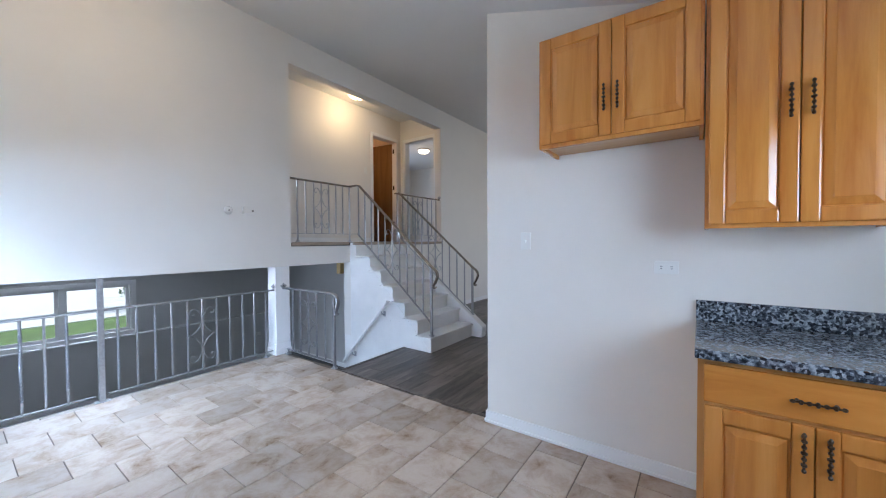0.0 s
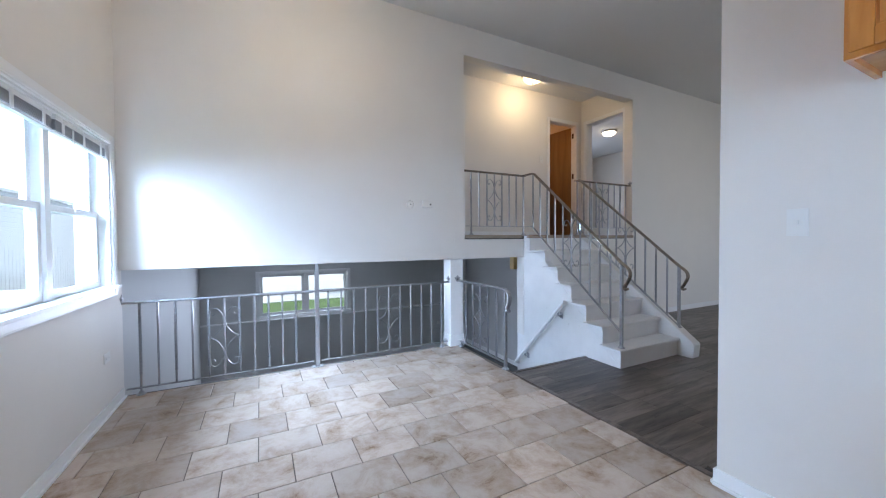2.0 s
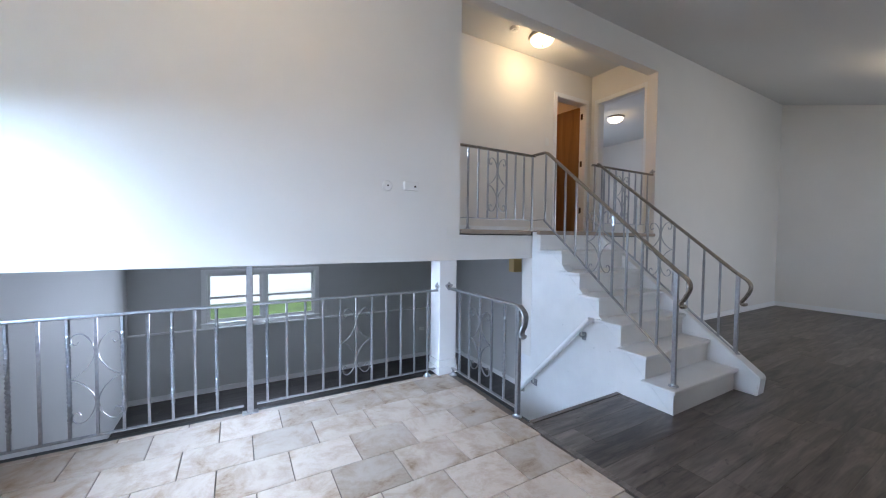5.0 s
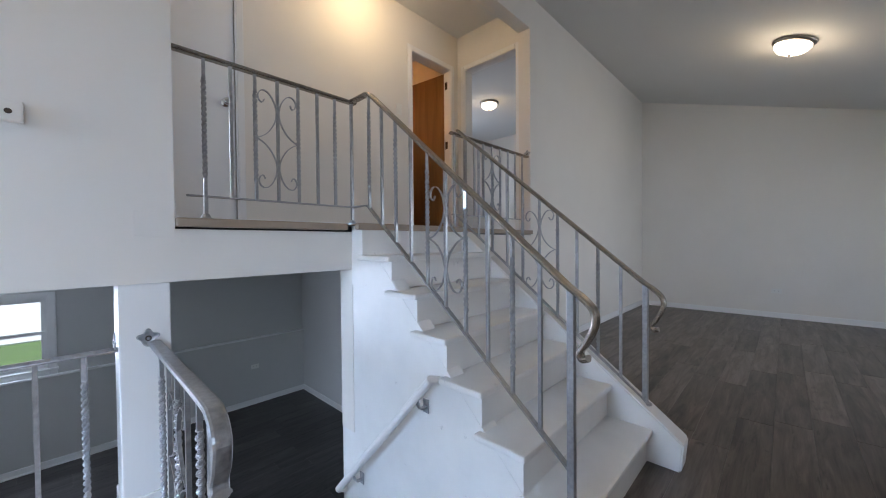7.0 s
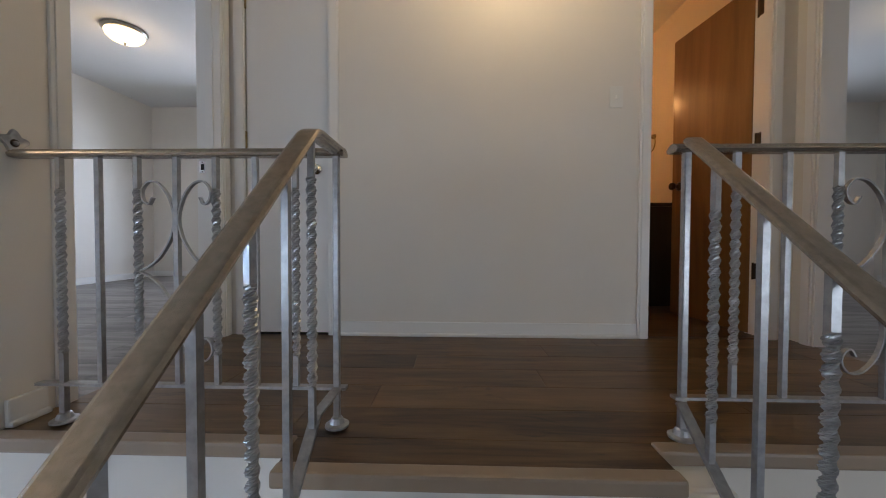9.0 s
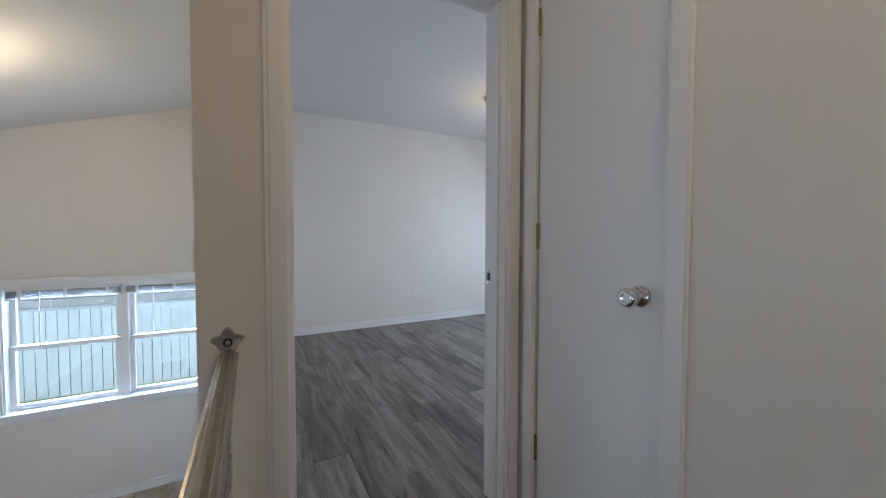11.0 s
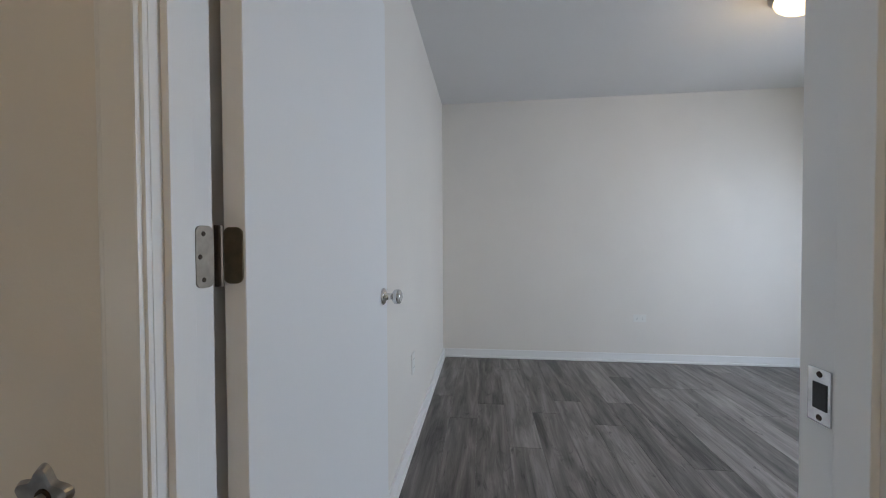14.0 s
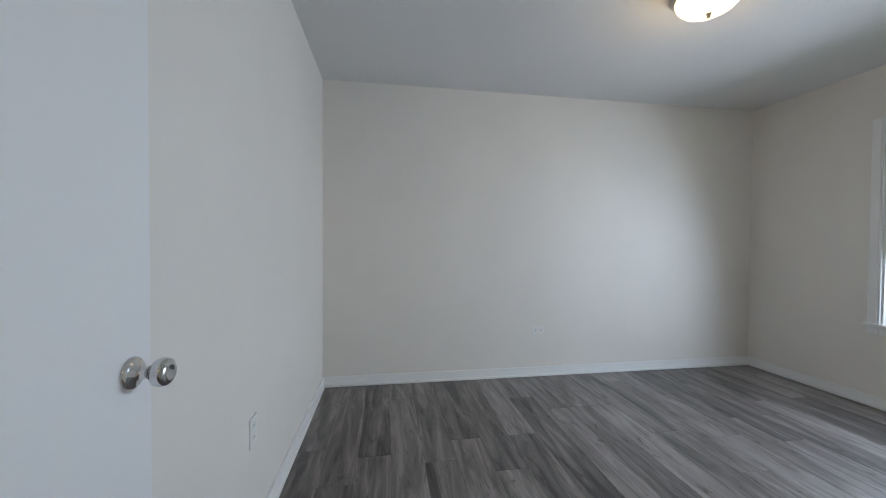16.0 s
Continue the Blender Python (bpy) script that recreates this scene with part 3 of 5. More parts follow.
def railing(name, place, label, a, b, ta, tb, ba, bb, pattern, centre, w, h, group="iron railings", tail=0.0):
    """A railing from a to b (level x, y). ta, tb: top rail heights; ba, bb: bottom bar heights at a and b.
    pattern: one letter a bar, t twisted and p plain; centre: index of the bar with scrolls round it."""
    r = thing(name, place, label, "railing", group)
    a, b = Vector((*a, 0)), Vector((*b, 0))
    length = (b - a).length
    du = (b - a).normalized()
    n = len(pattern)
    for i, c in enumerate(pattern):
        f = (i + 1) / (n + 1)
        p = a + du * (length * f)
        z0, z1 = ba + (bb - ba) * f, ta + (tb - ta) * f - 0.010
        bar(r, p.x, p.y, z0, z1, c == "t")
        if i == centre:
            scrolls(r, (p.x, p.y, (z0 + z1) / 2), du, w, h)
    return r, a, b, du


kitchen_top, kitchen_bot = 0.765, 0.055
for x0, x1, first in ((0.0, 1.487, True), (1.527, 3.005, False)):
    r, a, b, du = railing("floor_railing", ((x0 + x1) / 2, 0.045, 0), "silver painted iron railing with twisted bars and scrolls", ((-0.007, 0.045) if first else (1.487, 0.045)), ((1.43, 0.045) if first else (3.033, 0.045)),
                          kitchen_top, kitchen_top, kitchen_bot, kitchen_bot, "tptptptptpt", 5, 0.122, 0.262)
    a, b = Vector((x0, 0.045, 0)), Vector((x1, 0.045, 0))
    part("top_rail", sweep([a + Vector((0, 0, kitchen_top)), b + Vector((0, 0, kitchen_top))], [(u * 0.6, v * 0.8) for u, v in RAIL]), SILVER, r)
    part("bottom_rail", sweep([a + Vector((0.02, 0, kitchen_bot)), b + Vector((-0.02, 0, kitchen_bot))], FLAT), SILVER, r)
    if first:
        rosette(r, (0.0, 0.045, kitchen_top + 0.03), 90)
        newel(r, 0.113, 0.045, 0.0, kitchen_bot, 0.007)
    else:
        rosette(r, (2.999, 0.045, kitchen_top + 0.03), -90)
        newel(r, 2.904, 0.045, 0.0, kitchen_bot, 0.007)
mid = thing("railing_post", (1.507, 0.045, 0), "silver painted square steel post between floor and wall", "post")
part("shaft", boxes((1.487, 1.527, 0.025, 0.065, 0, 1.035), bevel=0.003), SILVER, mid)
part("base_plate", boxes((1.457, 1.557, 0.015, 0.075, 0, 0.006), bevel=0.002), SILVER, mid)

# short railing at the lower stairs
r, a, b, du = railing("stair_head_railing", (3.12, -0.45, 0), "short silver iron railing with a curled end", (3.12, 0.0), (3.12, -0.905), 0.775, 0.775, 0.06, 0.06, "tptpt", 2, 0.145, 0.25)
part("top_rail", sweep(smooth_path([(3.12, 0.0, 0.775), (3.12, -0.4, 0.775), (3.12, -0.84, 0.775), (3.12, -0.925, 0.762), (3.12, -0.965, 0.715), (3.12, -0.958, 0.65), (3.12, -0.932, 0.60), (3.12, -0.945, 0.565), (3.12, -0.965, 0.575)], 5), RAIL, (1, 0, 0)), SILVER, r)
part("bottom_rail", sweep([(3.12, -0.03, 0.06), (3.12, -0.905, 0.06)], FLAT), SILVER, r)
newel(r, 3.12, -0.905, 0.0, 0.765)
newel(r, 3.12, -0.05, 0.0, 0.06, 0.007)
rosette(r, (3.10, 0.005, 0.80), 0)

# landing railings
LT, LB = H + 0.795, H + 0.118
r, a, b, du = railing("landing_railing", (3.7, 0.07, H), "silver iron landing railing with twisted bars and scrolls", (3.22, 0.07), (4.15, 0.07), LT, LT, LB, LB, "tptptpt", 3, 0.116, 0.262)
part("top_rail", sweep([(3.205, 0.07, LT), (4.178, 0.07, LT)], RAIL), CAP, r, "silver handrail cap tinted by warm reflected light")
part("bottom_rail", sweep([(3.26, 0.07, LB), (4.18, 0.07, LB)], FLAT), SILVER, r)
newel(r, 4.152, 0.07, H + 0.006, LT - 0.01, 0.009)
newel(r, 3.336, 0.07, H + 0.006, LB, 0.009)
rosette(r, (3.2, 0.07, LT + 0.03), 90)
r, a, b, du = railing("landing_railing", (5.7, 0.04, H), "silver iron landing railing with twisted bars and scrolls", (5.115, 0.04), (6.315, 0.04), LT, LT, LB, LB, "tptptptp", 3, 0.133, 0.262)
part("top_rail", sweep([(5.075, 0.04, LT), (6.285, 0.04, LT)], RAIL), CAP, r, "silver handrail cap tinted by warm reflected light")
part("bottom_rail", sweep([(5.09, 0.04, LB), (6.20, 0.04, LB)], FLAT), SILVER, r)
newel(r, 5.115, 0.04, H + 0.006, LT - 0.01, 0.009)
newel(r, 6.182, 0.04, H + 0.006, LB, 0.009)
rosette(r, (6.285, 0.04, LT + 0.03), -90)

# stair railings
for x, y0, y1, zt0, zt1, zb0, zb1, level, label, base in (
        (4.155, 0.008, -1.395, 2.222, 1.018, 1.522, 0.347, True, "silver iron stair railing standing on the bottom tread", RISE),
        (5.09, 0.024, -1.405, 2.148, 0.955, 1.448, 0.272, False, "silver iron stair railing on the white stringer", 0.285)):
    sl, sb = (zt1 - zt0) / (y1 - y0), (zb1 - zb0) / (y1 - y0)
    r, a, b, du = railing("stair_railing", (x, -0.7, 0.5), label, (x, y0), (x, y1), zt0, zt1, zb0, zb1, "tptptptptp", 5, 0.118, 0.262)
    yk = y0 + (LT - zt0) / sl
    yb = y0 + (LB - zb0) / sb
    ym = yk - 0.03
    pts = [(x, 0.075, LT), (x, 0.03, LT), (x, (0.03 + yk) / 2, LT), (x, yk + 0.03, LT), (x, yk, LT - 0.006)] if level else [(x, yk, LT)]
    pts += [(x, ym + (y1 - ym) * f, LT + (ym - yk) * sl + (zt1 - LT - (ym - yk) * sl) * f) for f in (0.0, 0.03, 0.25, 0.5, 0.75)]
    pts += [(x, y1 + 0.03, zt1 + 0.03 * sl), (x, y1 - 0.035, zt1 - 0.022), (x, y1 - 0.078, zt1 - 0.065), (x, y1 - 0.085, zt1 - 0.115),
            (x, y1 - 0.055, zt1 - 0.185), (x, y1 - 0.03, zt1 - 0.225), (x, y1 - 0.04, zt1 - 0.25), (x, y1 - 0.065, zt1 - 0.243)]
    part("top_rail", sweep(smooth_path(pts, 6), RAIL, (1, 0, 0)), CAP, r, "silver handrail cap tinted by warm reflected light")
    part("bottom_rail", sweep(([(x, 0.07, LB)] if level else []) + [(x, yb, LB), (x, y1 + (0.012 if level else -0.03), zb1)], FLAT, (1, 0, 0)), SILVER, r)
    newel(r, x, y1, base, zt1, 0.0135)

# handrail on the stairwell wall
hr = thing("wall_handrail", (4.04, -0.3, 0.1), "white painted wooden handrail on the stairwell wall", "handrail")
hp = [Vector((4.03, -0.775, 0.56)), Vector((4.03, 0.075, -0.36))]
n8 = [(0.022 * math.cos(i * math.pi / 6), 0.022 * math.sin(i * math.pi / 6)) for i in range(12)]
part("rail", sweep([hp[0] + Vector((0.05, 0, -0.02)), hp[0], hp[1], hp[1] + Vector((0.05, 0, -0.02))], n8), STAIR, hr)
for f in (0.12, 0.8):
    q = hp[0].lerp(hp[1], f)
    part("bracket", sweep(smooth_path([q + Vector((0, 0, -0.02)), q + Vector((0.02, 0, -0.065)), q + Vector((0.064, 0, -0.07))], 4), [(-0.009, -0.005), (0.009, -0.005), (0.009, 0.005), (-0.009, 0.005)], (0, 1, 0)), SILVER, hr)
    part("wall_plate", boxes((q.x + 0.058, q.x + 0.064, q.y - 0.02, q.y + 0.02, q.z - 0.10, q.z - 0.03), bevel=0.002), SILVER, hr)

# ---- trim: baseboards and casings ----
def baseboard(name, x0, x1, y0, y1, z, side):
    """side: x or y normal of the room, as '+x'. Profiled board 9 cm high with a shoe."""
    t = 0.013
    a = dict(zip(("+x", "-x", "+y", "-y"), ((x0, x0 + t, y0, y1), (x1 - t, x1, y0, y1), (x0, x1, y0, y0 + t), (x0, x1, y1 - t, y1))))[side]
    b = dict(zip(("+x", "-x", "+y", "-y"), ((x0, x0 + 2 * t, y0, y1), (x1 - 2 * t, x1, y0, y1), (x0, x1, y0, y0 + 2 * t), (x0, x1, y1 - 2 * t, y1))))[side]
    bm = bmesh.new()
    box(bm, *a, z, z + 0.082, 0.005)
    box(bm, *b, z, z + 0.018, 0.006)
    return solid(name, bm, TRIM, "white painted baseboard", "baseboard")


baseboard("baseboard_kitchen_west", 0, 0.1, -1.9, 0.03, 0, "+x")
baseboard("baseboard_kitchen_west", 0, 0.1, -3.14, -2.86, 0, "+x")
baseboard("baseboard_partition", 2.9, 3.067, -4.02, -2.733, 0, "-x")
baseboard("baseboard_partition_end", 3.054, 3.203, -2.745, -2.7, 0, "+y")
baseboard("baseboard_block", 3.203, 5.943, -2.75, -2.6, 0, "+y")
baseboard("baseboard_block_east", 5.93, 6.0, -5.2, -2.75, 0, "+x")
baseboard("baseboard_split", 5.147, 10.39, -0.1, 0.0, 0, "-y")
baseboard("baseboard_far", 10.2, 10.39, -5.2, -0.013, 0, "-x")
baseboard("baseboard_landing", 3.845, 5.51, 1.0, 1.08, H, "-y")
baseboard("baseboard_landing_end", 3.2, 3.28, 0.03, 0.135, H, "+x")
baseboard("baseboard_bedroom_west", 0.045, 0.2, 0.213, 4.237, H, "+x")
baseboard("baseboard_bedroom_south", 0.045, 3.08, 0.2, 0.3, H, "+y")
baseboard("baseboard_bedroom_north", 0.045, 3.08, 4.1, 4.25, H, "-y")
baseboard("baseboard_second_bedroom", 10.2, 10.39, 0.2, 4.2, H, "-x")
baseboard("baseboard_second_north", 6.475, 10.377, 4.1, 4.25, H, "-y")
baseboard("baseboard_lower", 0.0, 5.7, 4.1, 4.15, LOW, "-y")
baseboard("baseboard_lower_east", 5.6, 5.7, 0.2, 4.13, LOW, "-x")


def casing(name, axis, at_, out, a0, a1, z0, z1, w=0.062):
    """Door trim round an opening a0..a1 in the plane axis = at_, standing out on the side out (+1 or -1)."""
    bm = bmesh.new()
    for (u0, u1, v0, v1) in ((a0 - w, a0, z0, z1 + w), (a1, a1 + w, z0, z1 + w), (a0, a1, z1, z1 + w)):
        for inset, t in ((0.0, 0.011), (0.012, 0.017)):
            lo, hi = sorted((at_, at_ + out * t))
            e = (u0 + inset, u1 - inset * 0.4, lo, hi, v0, v1 - (inset if v1 > z1 else 0))
            box(bm, *(e if axis == "y" else (e[2], e[3], e[0], e[1], e[4], e[5])), 0.003)
    return solid(name, bm, TRIM, "white painted moulded door trim", "door trim")


casing("casing_bedroom", "x", 3.2, 1, 0.225, 1.01, H, H + 2.03)
casing("casing_closet", "y", 1.08, -1, 3.30, 3.775, H, H + 2.03)
casing("casing_bathroom", "y", 1.08, -1, 5.575, 6.213, H, H + 2.035)
casing("casing_second_bedroom", "x", 6.355, -1, 0.21, 0.955, H, H + 2.035)
casing("casing_exterior_door", "x", 0.0, 1, -2.785, -1.95, 0, 2.05, 0.07)
# jambs
for name, rows in (("jamb_bedroom", ((3.113, 3.205, 0.214, 0.226, H, H + 2.04), (3.07, 3.205, 1.004, 1.016, H, H + 2.04), (3.07, 3.205, 0.226, 1.004, H + 2.03, H + 2.042), (3.125, 3.165, 0.995, 1.004, H, H + 2.03), (3.155, 3.19, 0.226, 0.236, H, H + 2.03))),
                   ("jamb_bathroom", ((5.566, 5.577, 1.076, 1.21, H, H + 2.04), (6.211, 6.224, 1.076, 1.21, H, H + 2.04), (5.577, 6.211, 1.076, 1.21, H + 2.03, H + 2.042))),
                   ("jamb_second_bedroom", ((6.35, 6.48, 0.206, 0.216, H, H + 2.04), (6.35, 6.48, 0.944, 0.954, H, H + 2.04), (6.35, 6.48, 0.216, 0.944, H + 2.03, H + 2.042))),
                   ("jamb_exterior", ((-0.2, 0.004, -2.79, -2.775, 0, 2.05), (-0.2, 0.004, -1.96, -1.945, 0, 2.05), (-0.2, 0.004, -2.775, -1.96, 2.04, 2.055)))):
    solid(name, boxes(*rows, bevel=0.001), TRIM, "white painted door jamb", "door trim")


# ---- doors ----
def knob(parent, p, ax, mat=CHROME, label="chrome door knob"):
    prof = [(0.031, 0), (0.031, 0.004), (0.026, 0.009), (0.013, 0.013), (0.011, 0.030), (0.016, 0.036), (0.025, 0.044), (0.0275, 0.054), (0.025, 0.064), (0.017, 0.069), (0.012, 0.067)]
    part("knob", lathe(prof, 24), mat, parent, label, True, at=Matrix.Translation(p) @ Vector(ax).to_track_quat("Z", "Y").to_matrix().to_4x4())


def hinge(parent, p, du, mat, h=0.09):
    """Two leaves and a knuckle at p; du: the way one leaf lies (level)."""
    m = Matrix.Translation(p) @ Vector((du[0], du[1], 0)).to_track_quat("X", "Z").to_matrix().to_4x4()
    bm = boxes((0.004, 0.034, -0.0015, 0.0015, -h / 2, h / 2), bevel=0.001)
    for z in (-0.03, 0.0, 0.03):
        box(bm, 0.017, 0.023, -0.003, 0.003, z - 0.003, z + 0.003)
    hg = part("hinge", bm, mat, parent, "metal butt hinge", at=m)
    part("knuckle", lathe([(0.006, -h / 2 - 0.003), (0.006, h / 2 + 0.003)], 10), mat, hg, at=m)


def rounded_plate(w, h, r, t):
    """A thin plate in its own xy plane, w by h, with round corners, standing up by t."""
    bm = bmesh.new()
    ring = []
    for cx, cy, a0 in ((1, 1, 0), (-1, 1, 90), (-1, -1, 180), (1, -1, 270)):
        for k in range(5):
            a = math.radians(a0 + 22.5 * k)
            ring.append((cx * (w / 2 - r) + r * math.cos(a), cy * (h / 2 - r) + r * math.sin(a)))
    lo, hi = [bm.verts.new((x, y, -t)) for x, y in ring], [bm.verts.new((x, y, t)) for x, y in ring]
    for i in range(len(ring)):
        j = (i + 1) % len(ring)
        bm.faces.new((lo[i], lo[j], hi[j], hi[i]))
    bm.faces.new(hi), bm.faces.new(lo[::-1])
    return bm


closet = thing("closet_door", (3.54, 1.1, H), "closed white flat closet door", "door")
part("leaf", boxes((3.303, 3.772, 1.086, 1.12, H + 0.012, H + 2.027), bevel=0.002), DOORP, closet)
knob(closet, (3.706, 1.086, 2.262), (0, -1, 0))
for z in (1.62, 2.43, 3.22):
    hinge(closet, (3.302, 1.081, z), (-1, 0), BRASS)
bed = thing("bedroom_door", (3.08, 0.24, H), "open white flat bedroom door", "door")
DA = math.radians(-1.0)
dm = Matrix.Translation((3.082, 0.216, 0)) @ Matrix.Rotation(-DA, 4, "Z")
part("leaf", boxes((-0.835, -0.003, 0.0, 0.035, H + 0.012, H + 2.02), bevel=0.002), DOORP, bed, at=dm)
knob(bed, dm @ Vector((-0.775, 0.035, 2.252)), (0.0, 1, 0))
for z in (1.55, 2.43, 3.12):
    hg = part("hinge", rounded_plate(0.031, 0.084, 0.010, 0.0022), NICKEL, bed, "steel butt hinge with screws", at=pose(3.1295, 0.2262, z, 90))
    for dz, dx in ((-0.031, -0.003), (0.0, -0.009), (0.031, -0.003)):
        part("screw", lathe([(0.0038, 0), (0.0030, 0.0010)], 10, "Y"), BRONZE, hg, at=pose(3.1295 - dx, 0.2282, z + dz))
    part("knuckle", lathe([(0.0062, -0.044), (0.0062, 0.044)], 12), BRONZE, hg, at=pose(3.099, 0.224, z))
    # Second leaf of the hinge, in a darker metal than the first.
    leaf = part("leaf_plate", rounded_plate(0.030, 0.084, 0.010, 0.0022), BRASSDARK, hg, "darker hinge leaf on the door's edge", at=pose(3.0790, 0.232, z, 90, 0, 90))
st = thing("strike_plate", (3.10, 1.003, 2.26), "chrome strike plate on the door jamb", "strike plate")
part("plate", boxes((3.084, 3.114, 1.0015, 1.0042, 2.228, 2.294), bevel=0.001), CHROME, st)
part("latch_hole", boxes((3.092, 3.110, 1.0005, 1.002, 2.245, 2.277), bevel=0.0005), BLACK, st)
for z in (2.235, 2.287):
    part("screw", lathe([(0.004, 0), (0.003, -0.001)], 8, "Y"), BRONZE, st, at=pose(3.10, 1.0015, z))
bath = thing("bathroom_door", (6.2, 1.2, H), "open brown stained wooden bathroom door", "door")
bmx = Matrix.Translation((6.207, 1.178, 0)) @ Matrix.Rotation(math.radians(97), 4, "Z")
part("leaf", boxes((0.006, 0.63, -0.035, 0.0, H + 0.012, H + 2.02), bevel=0.002), BROWNDOOR, bath, at=bmx)
knob(bath, bmx @ Vector((0.56, 0.0, 2.26)), (-1, -0.1, 0), BRONZE, "dark bronze door knob")
for z in (1.69, 2.43, 3.175):
    hinge(bath, (6.21, 1.16, z), (0, -1), BRONZE)
solid("door_threshold", boxes((5.577, 6.211, 1.08, 1.2, H, H + 0.008), bevel=0.003), WARMPLANK, "brown bathroom threshold", "trim")

ext = thing("exterior_door", (-0.06, -2.37, 0), "closed white panelled exterior door with a fan light", "door")
bm = bmesh.new()
box(bm, -0.07, -0.03, -2.772, -1.963, 0.015, 2.038, 0.002)
part("leaf", bm, DOORP, ext)
for y0, y1, z0, z1 in ((-2.63, -2.42, 0.24, 0.78), (-2.32, -2.11, 0.24, 0.78), (-2.63, -2.42, 0.93, 1.52), (-2.32, -2.11, 0.93, 1.52)):
    bm = bmesh.new()
    for rr in ((-0.031, -0.024, y0, y1, z0, z0 + 0.018), (-0.031, -0.024, y0, y1, z1 - 0.018, z1), (-0.031, -0.024, y0, y0 + 0.018, z0 + 0.018, z1 - 0.018), (-0.031, -0.024, y1 - 0.018, y1, z0 + 0.018, z1 - 0.018), (-0.031, -0.026, y0 + 0.04, y1 - 0.04, z0 + 0.04, z1 - 0.04)):
        box(bm, *rr, 0.002)
    part("panel", bm, DOORP, ext)


def fan(y, z, r0, r1, squash, x0, x1, steps=20):
    bm = bmesh.new()
    def ring(r, x):
        return [bm.verts.new((x, y + r * math.cos(math.pi * i / steps), z + squash * r * math.sin(math.pi * i / steps))) for i in range(steps + 1)]
    a, b, c, d = ring(r0, x0), ring(r1, x0), ring(r0, x1), ring(r1, x1)
    for i in range(steps):
        bm.faces.new((a[i], a[i + 1], b[i + 1], b[i])), bm.faces.new((c[i], d[i], d[i + 1], c[i + 1]))
        bm.faces.new((b[i], b[i + 1], d[i + 1], d[i])), bm.faces.new((a[i], c[i], c[i + 1], a[i + 1]))
    bm.faces.new((a[0], b[0], d[0], c[0])), bm.faces.new((a[-1], c[-1], d[-1], b[-1]))
    bmesh.ops.recalc_face_normals(bm, faces=bm.faces)
    return bm


# Pane glows on its own in place of daylight coming through.
FANGLOW = glow("glowing_fan_glass", (0.93, 0.97, 1.0), 0.8)
light = part("fan_light", fan(-2.38, 1.665, 0.005, 0.275, 0.88, -0.031, -0.027), FANGLOW, ext, "frosted half-round glass glowing in place of daylight")
part("fan_frame", fan(-2.38, 1.665, 0.272, 0.292, 0.88, -0.031, -0.018), DOORP, light)
part("fan_frame", boxes((-0.031, -0.018, -2.672, -2.088, 1.645, 1.667), bevel=0.002), DOORP, light)
part("fan_bar", fan(-2.38, 1.665, 0.075, 0.088, 0.88, -0.031, -0.020), DOORP, light)
for deg in (36, 72, 108, 144):
    c, s_ = math.cos(math.radians(deg)), 0.88 * math.sin(math.radians(deg))
    part("fan_bar", sweep([(-0.025, -2.38 + 0.085 * c, 1.665 + 0.085 * s_), (-0.025, -2.38 + 0.275 * c, 1.665 + 0.275 * s_)], [(-0.005, -0.005), (0.005, -0.005), (0.005, 0.005), (-0.005, 0.005)], (1, 0, 0)), DOORP, light)
knob(ext, (-0.03, -2.03, 0.95), (1, 0, 0), BRONZE, "dark bronze door knob")
part("deadbolt", lathe([(0.026, 0), (0.026, 0.008), (0.018, 0.014)], 18), BRONZE, ext, "dark bronze deadbolt", at=Matrix.Translation((-0.03, -2.03, 1.09)) @ Vector((1, 0, 0)).to_track_quat("Z", "Y").to_matrix().to_4x4())
for z in (0.25, 1.05, 1.82):
    hinge(ext, (-0.006, -2.776, z), (0, -1), BRONZE)

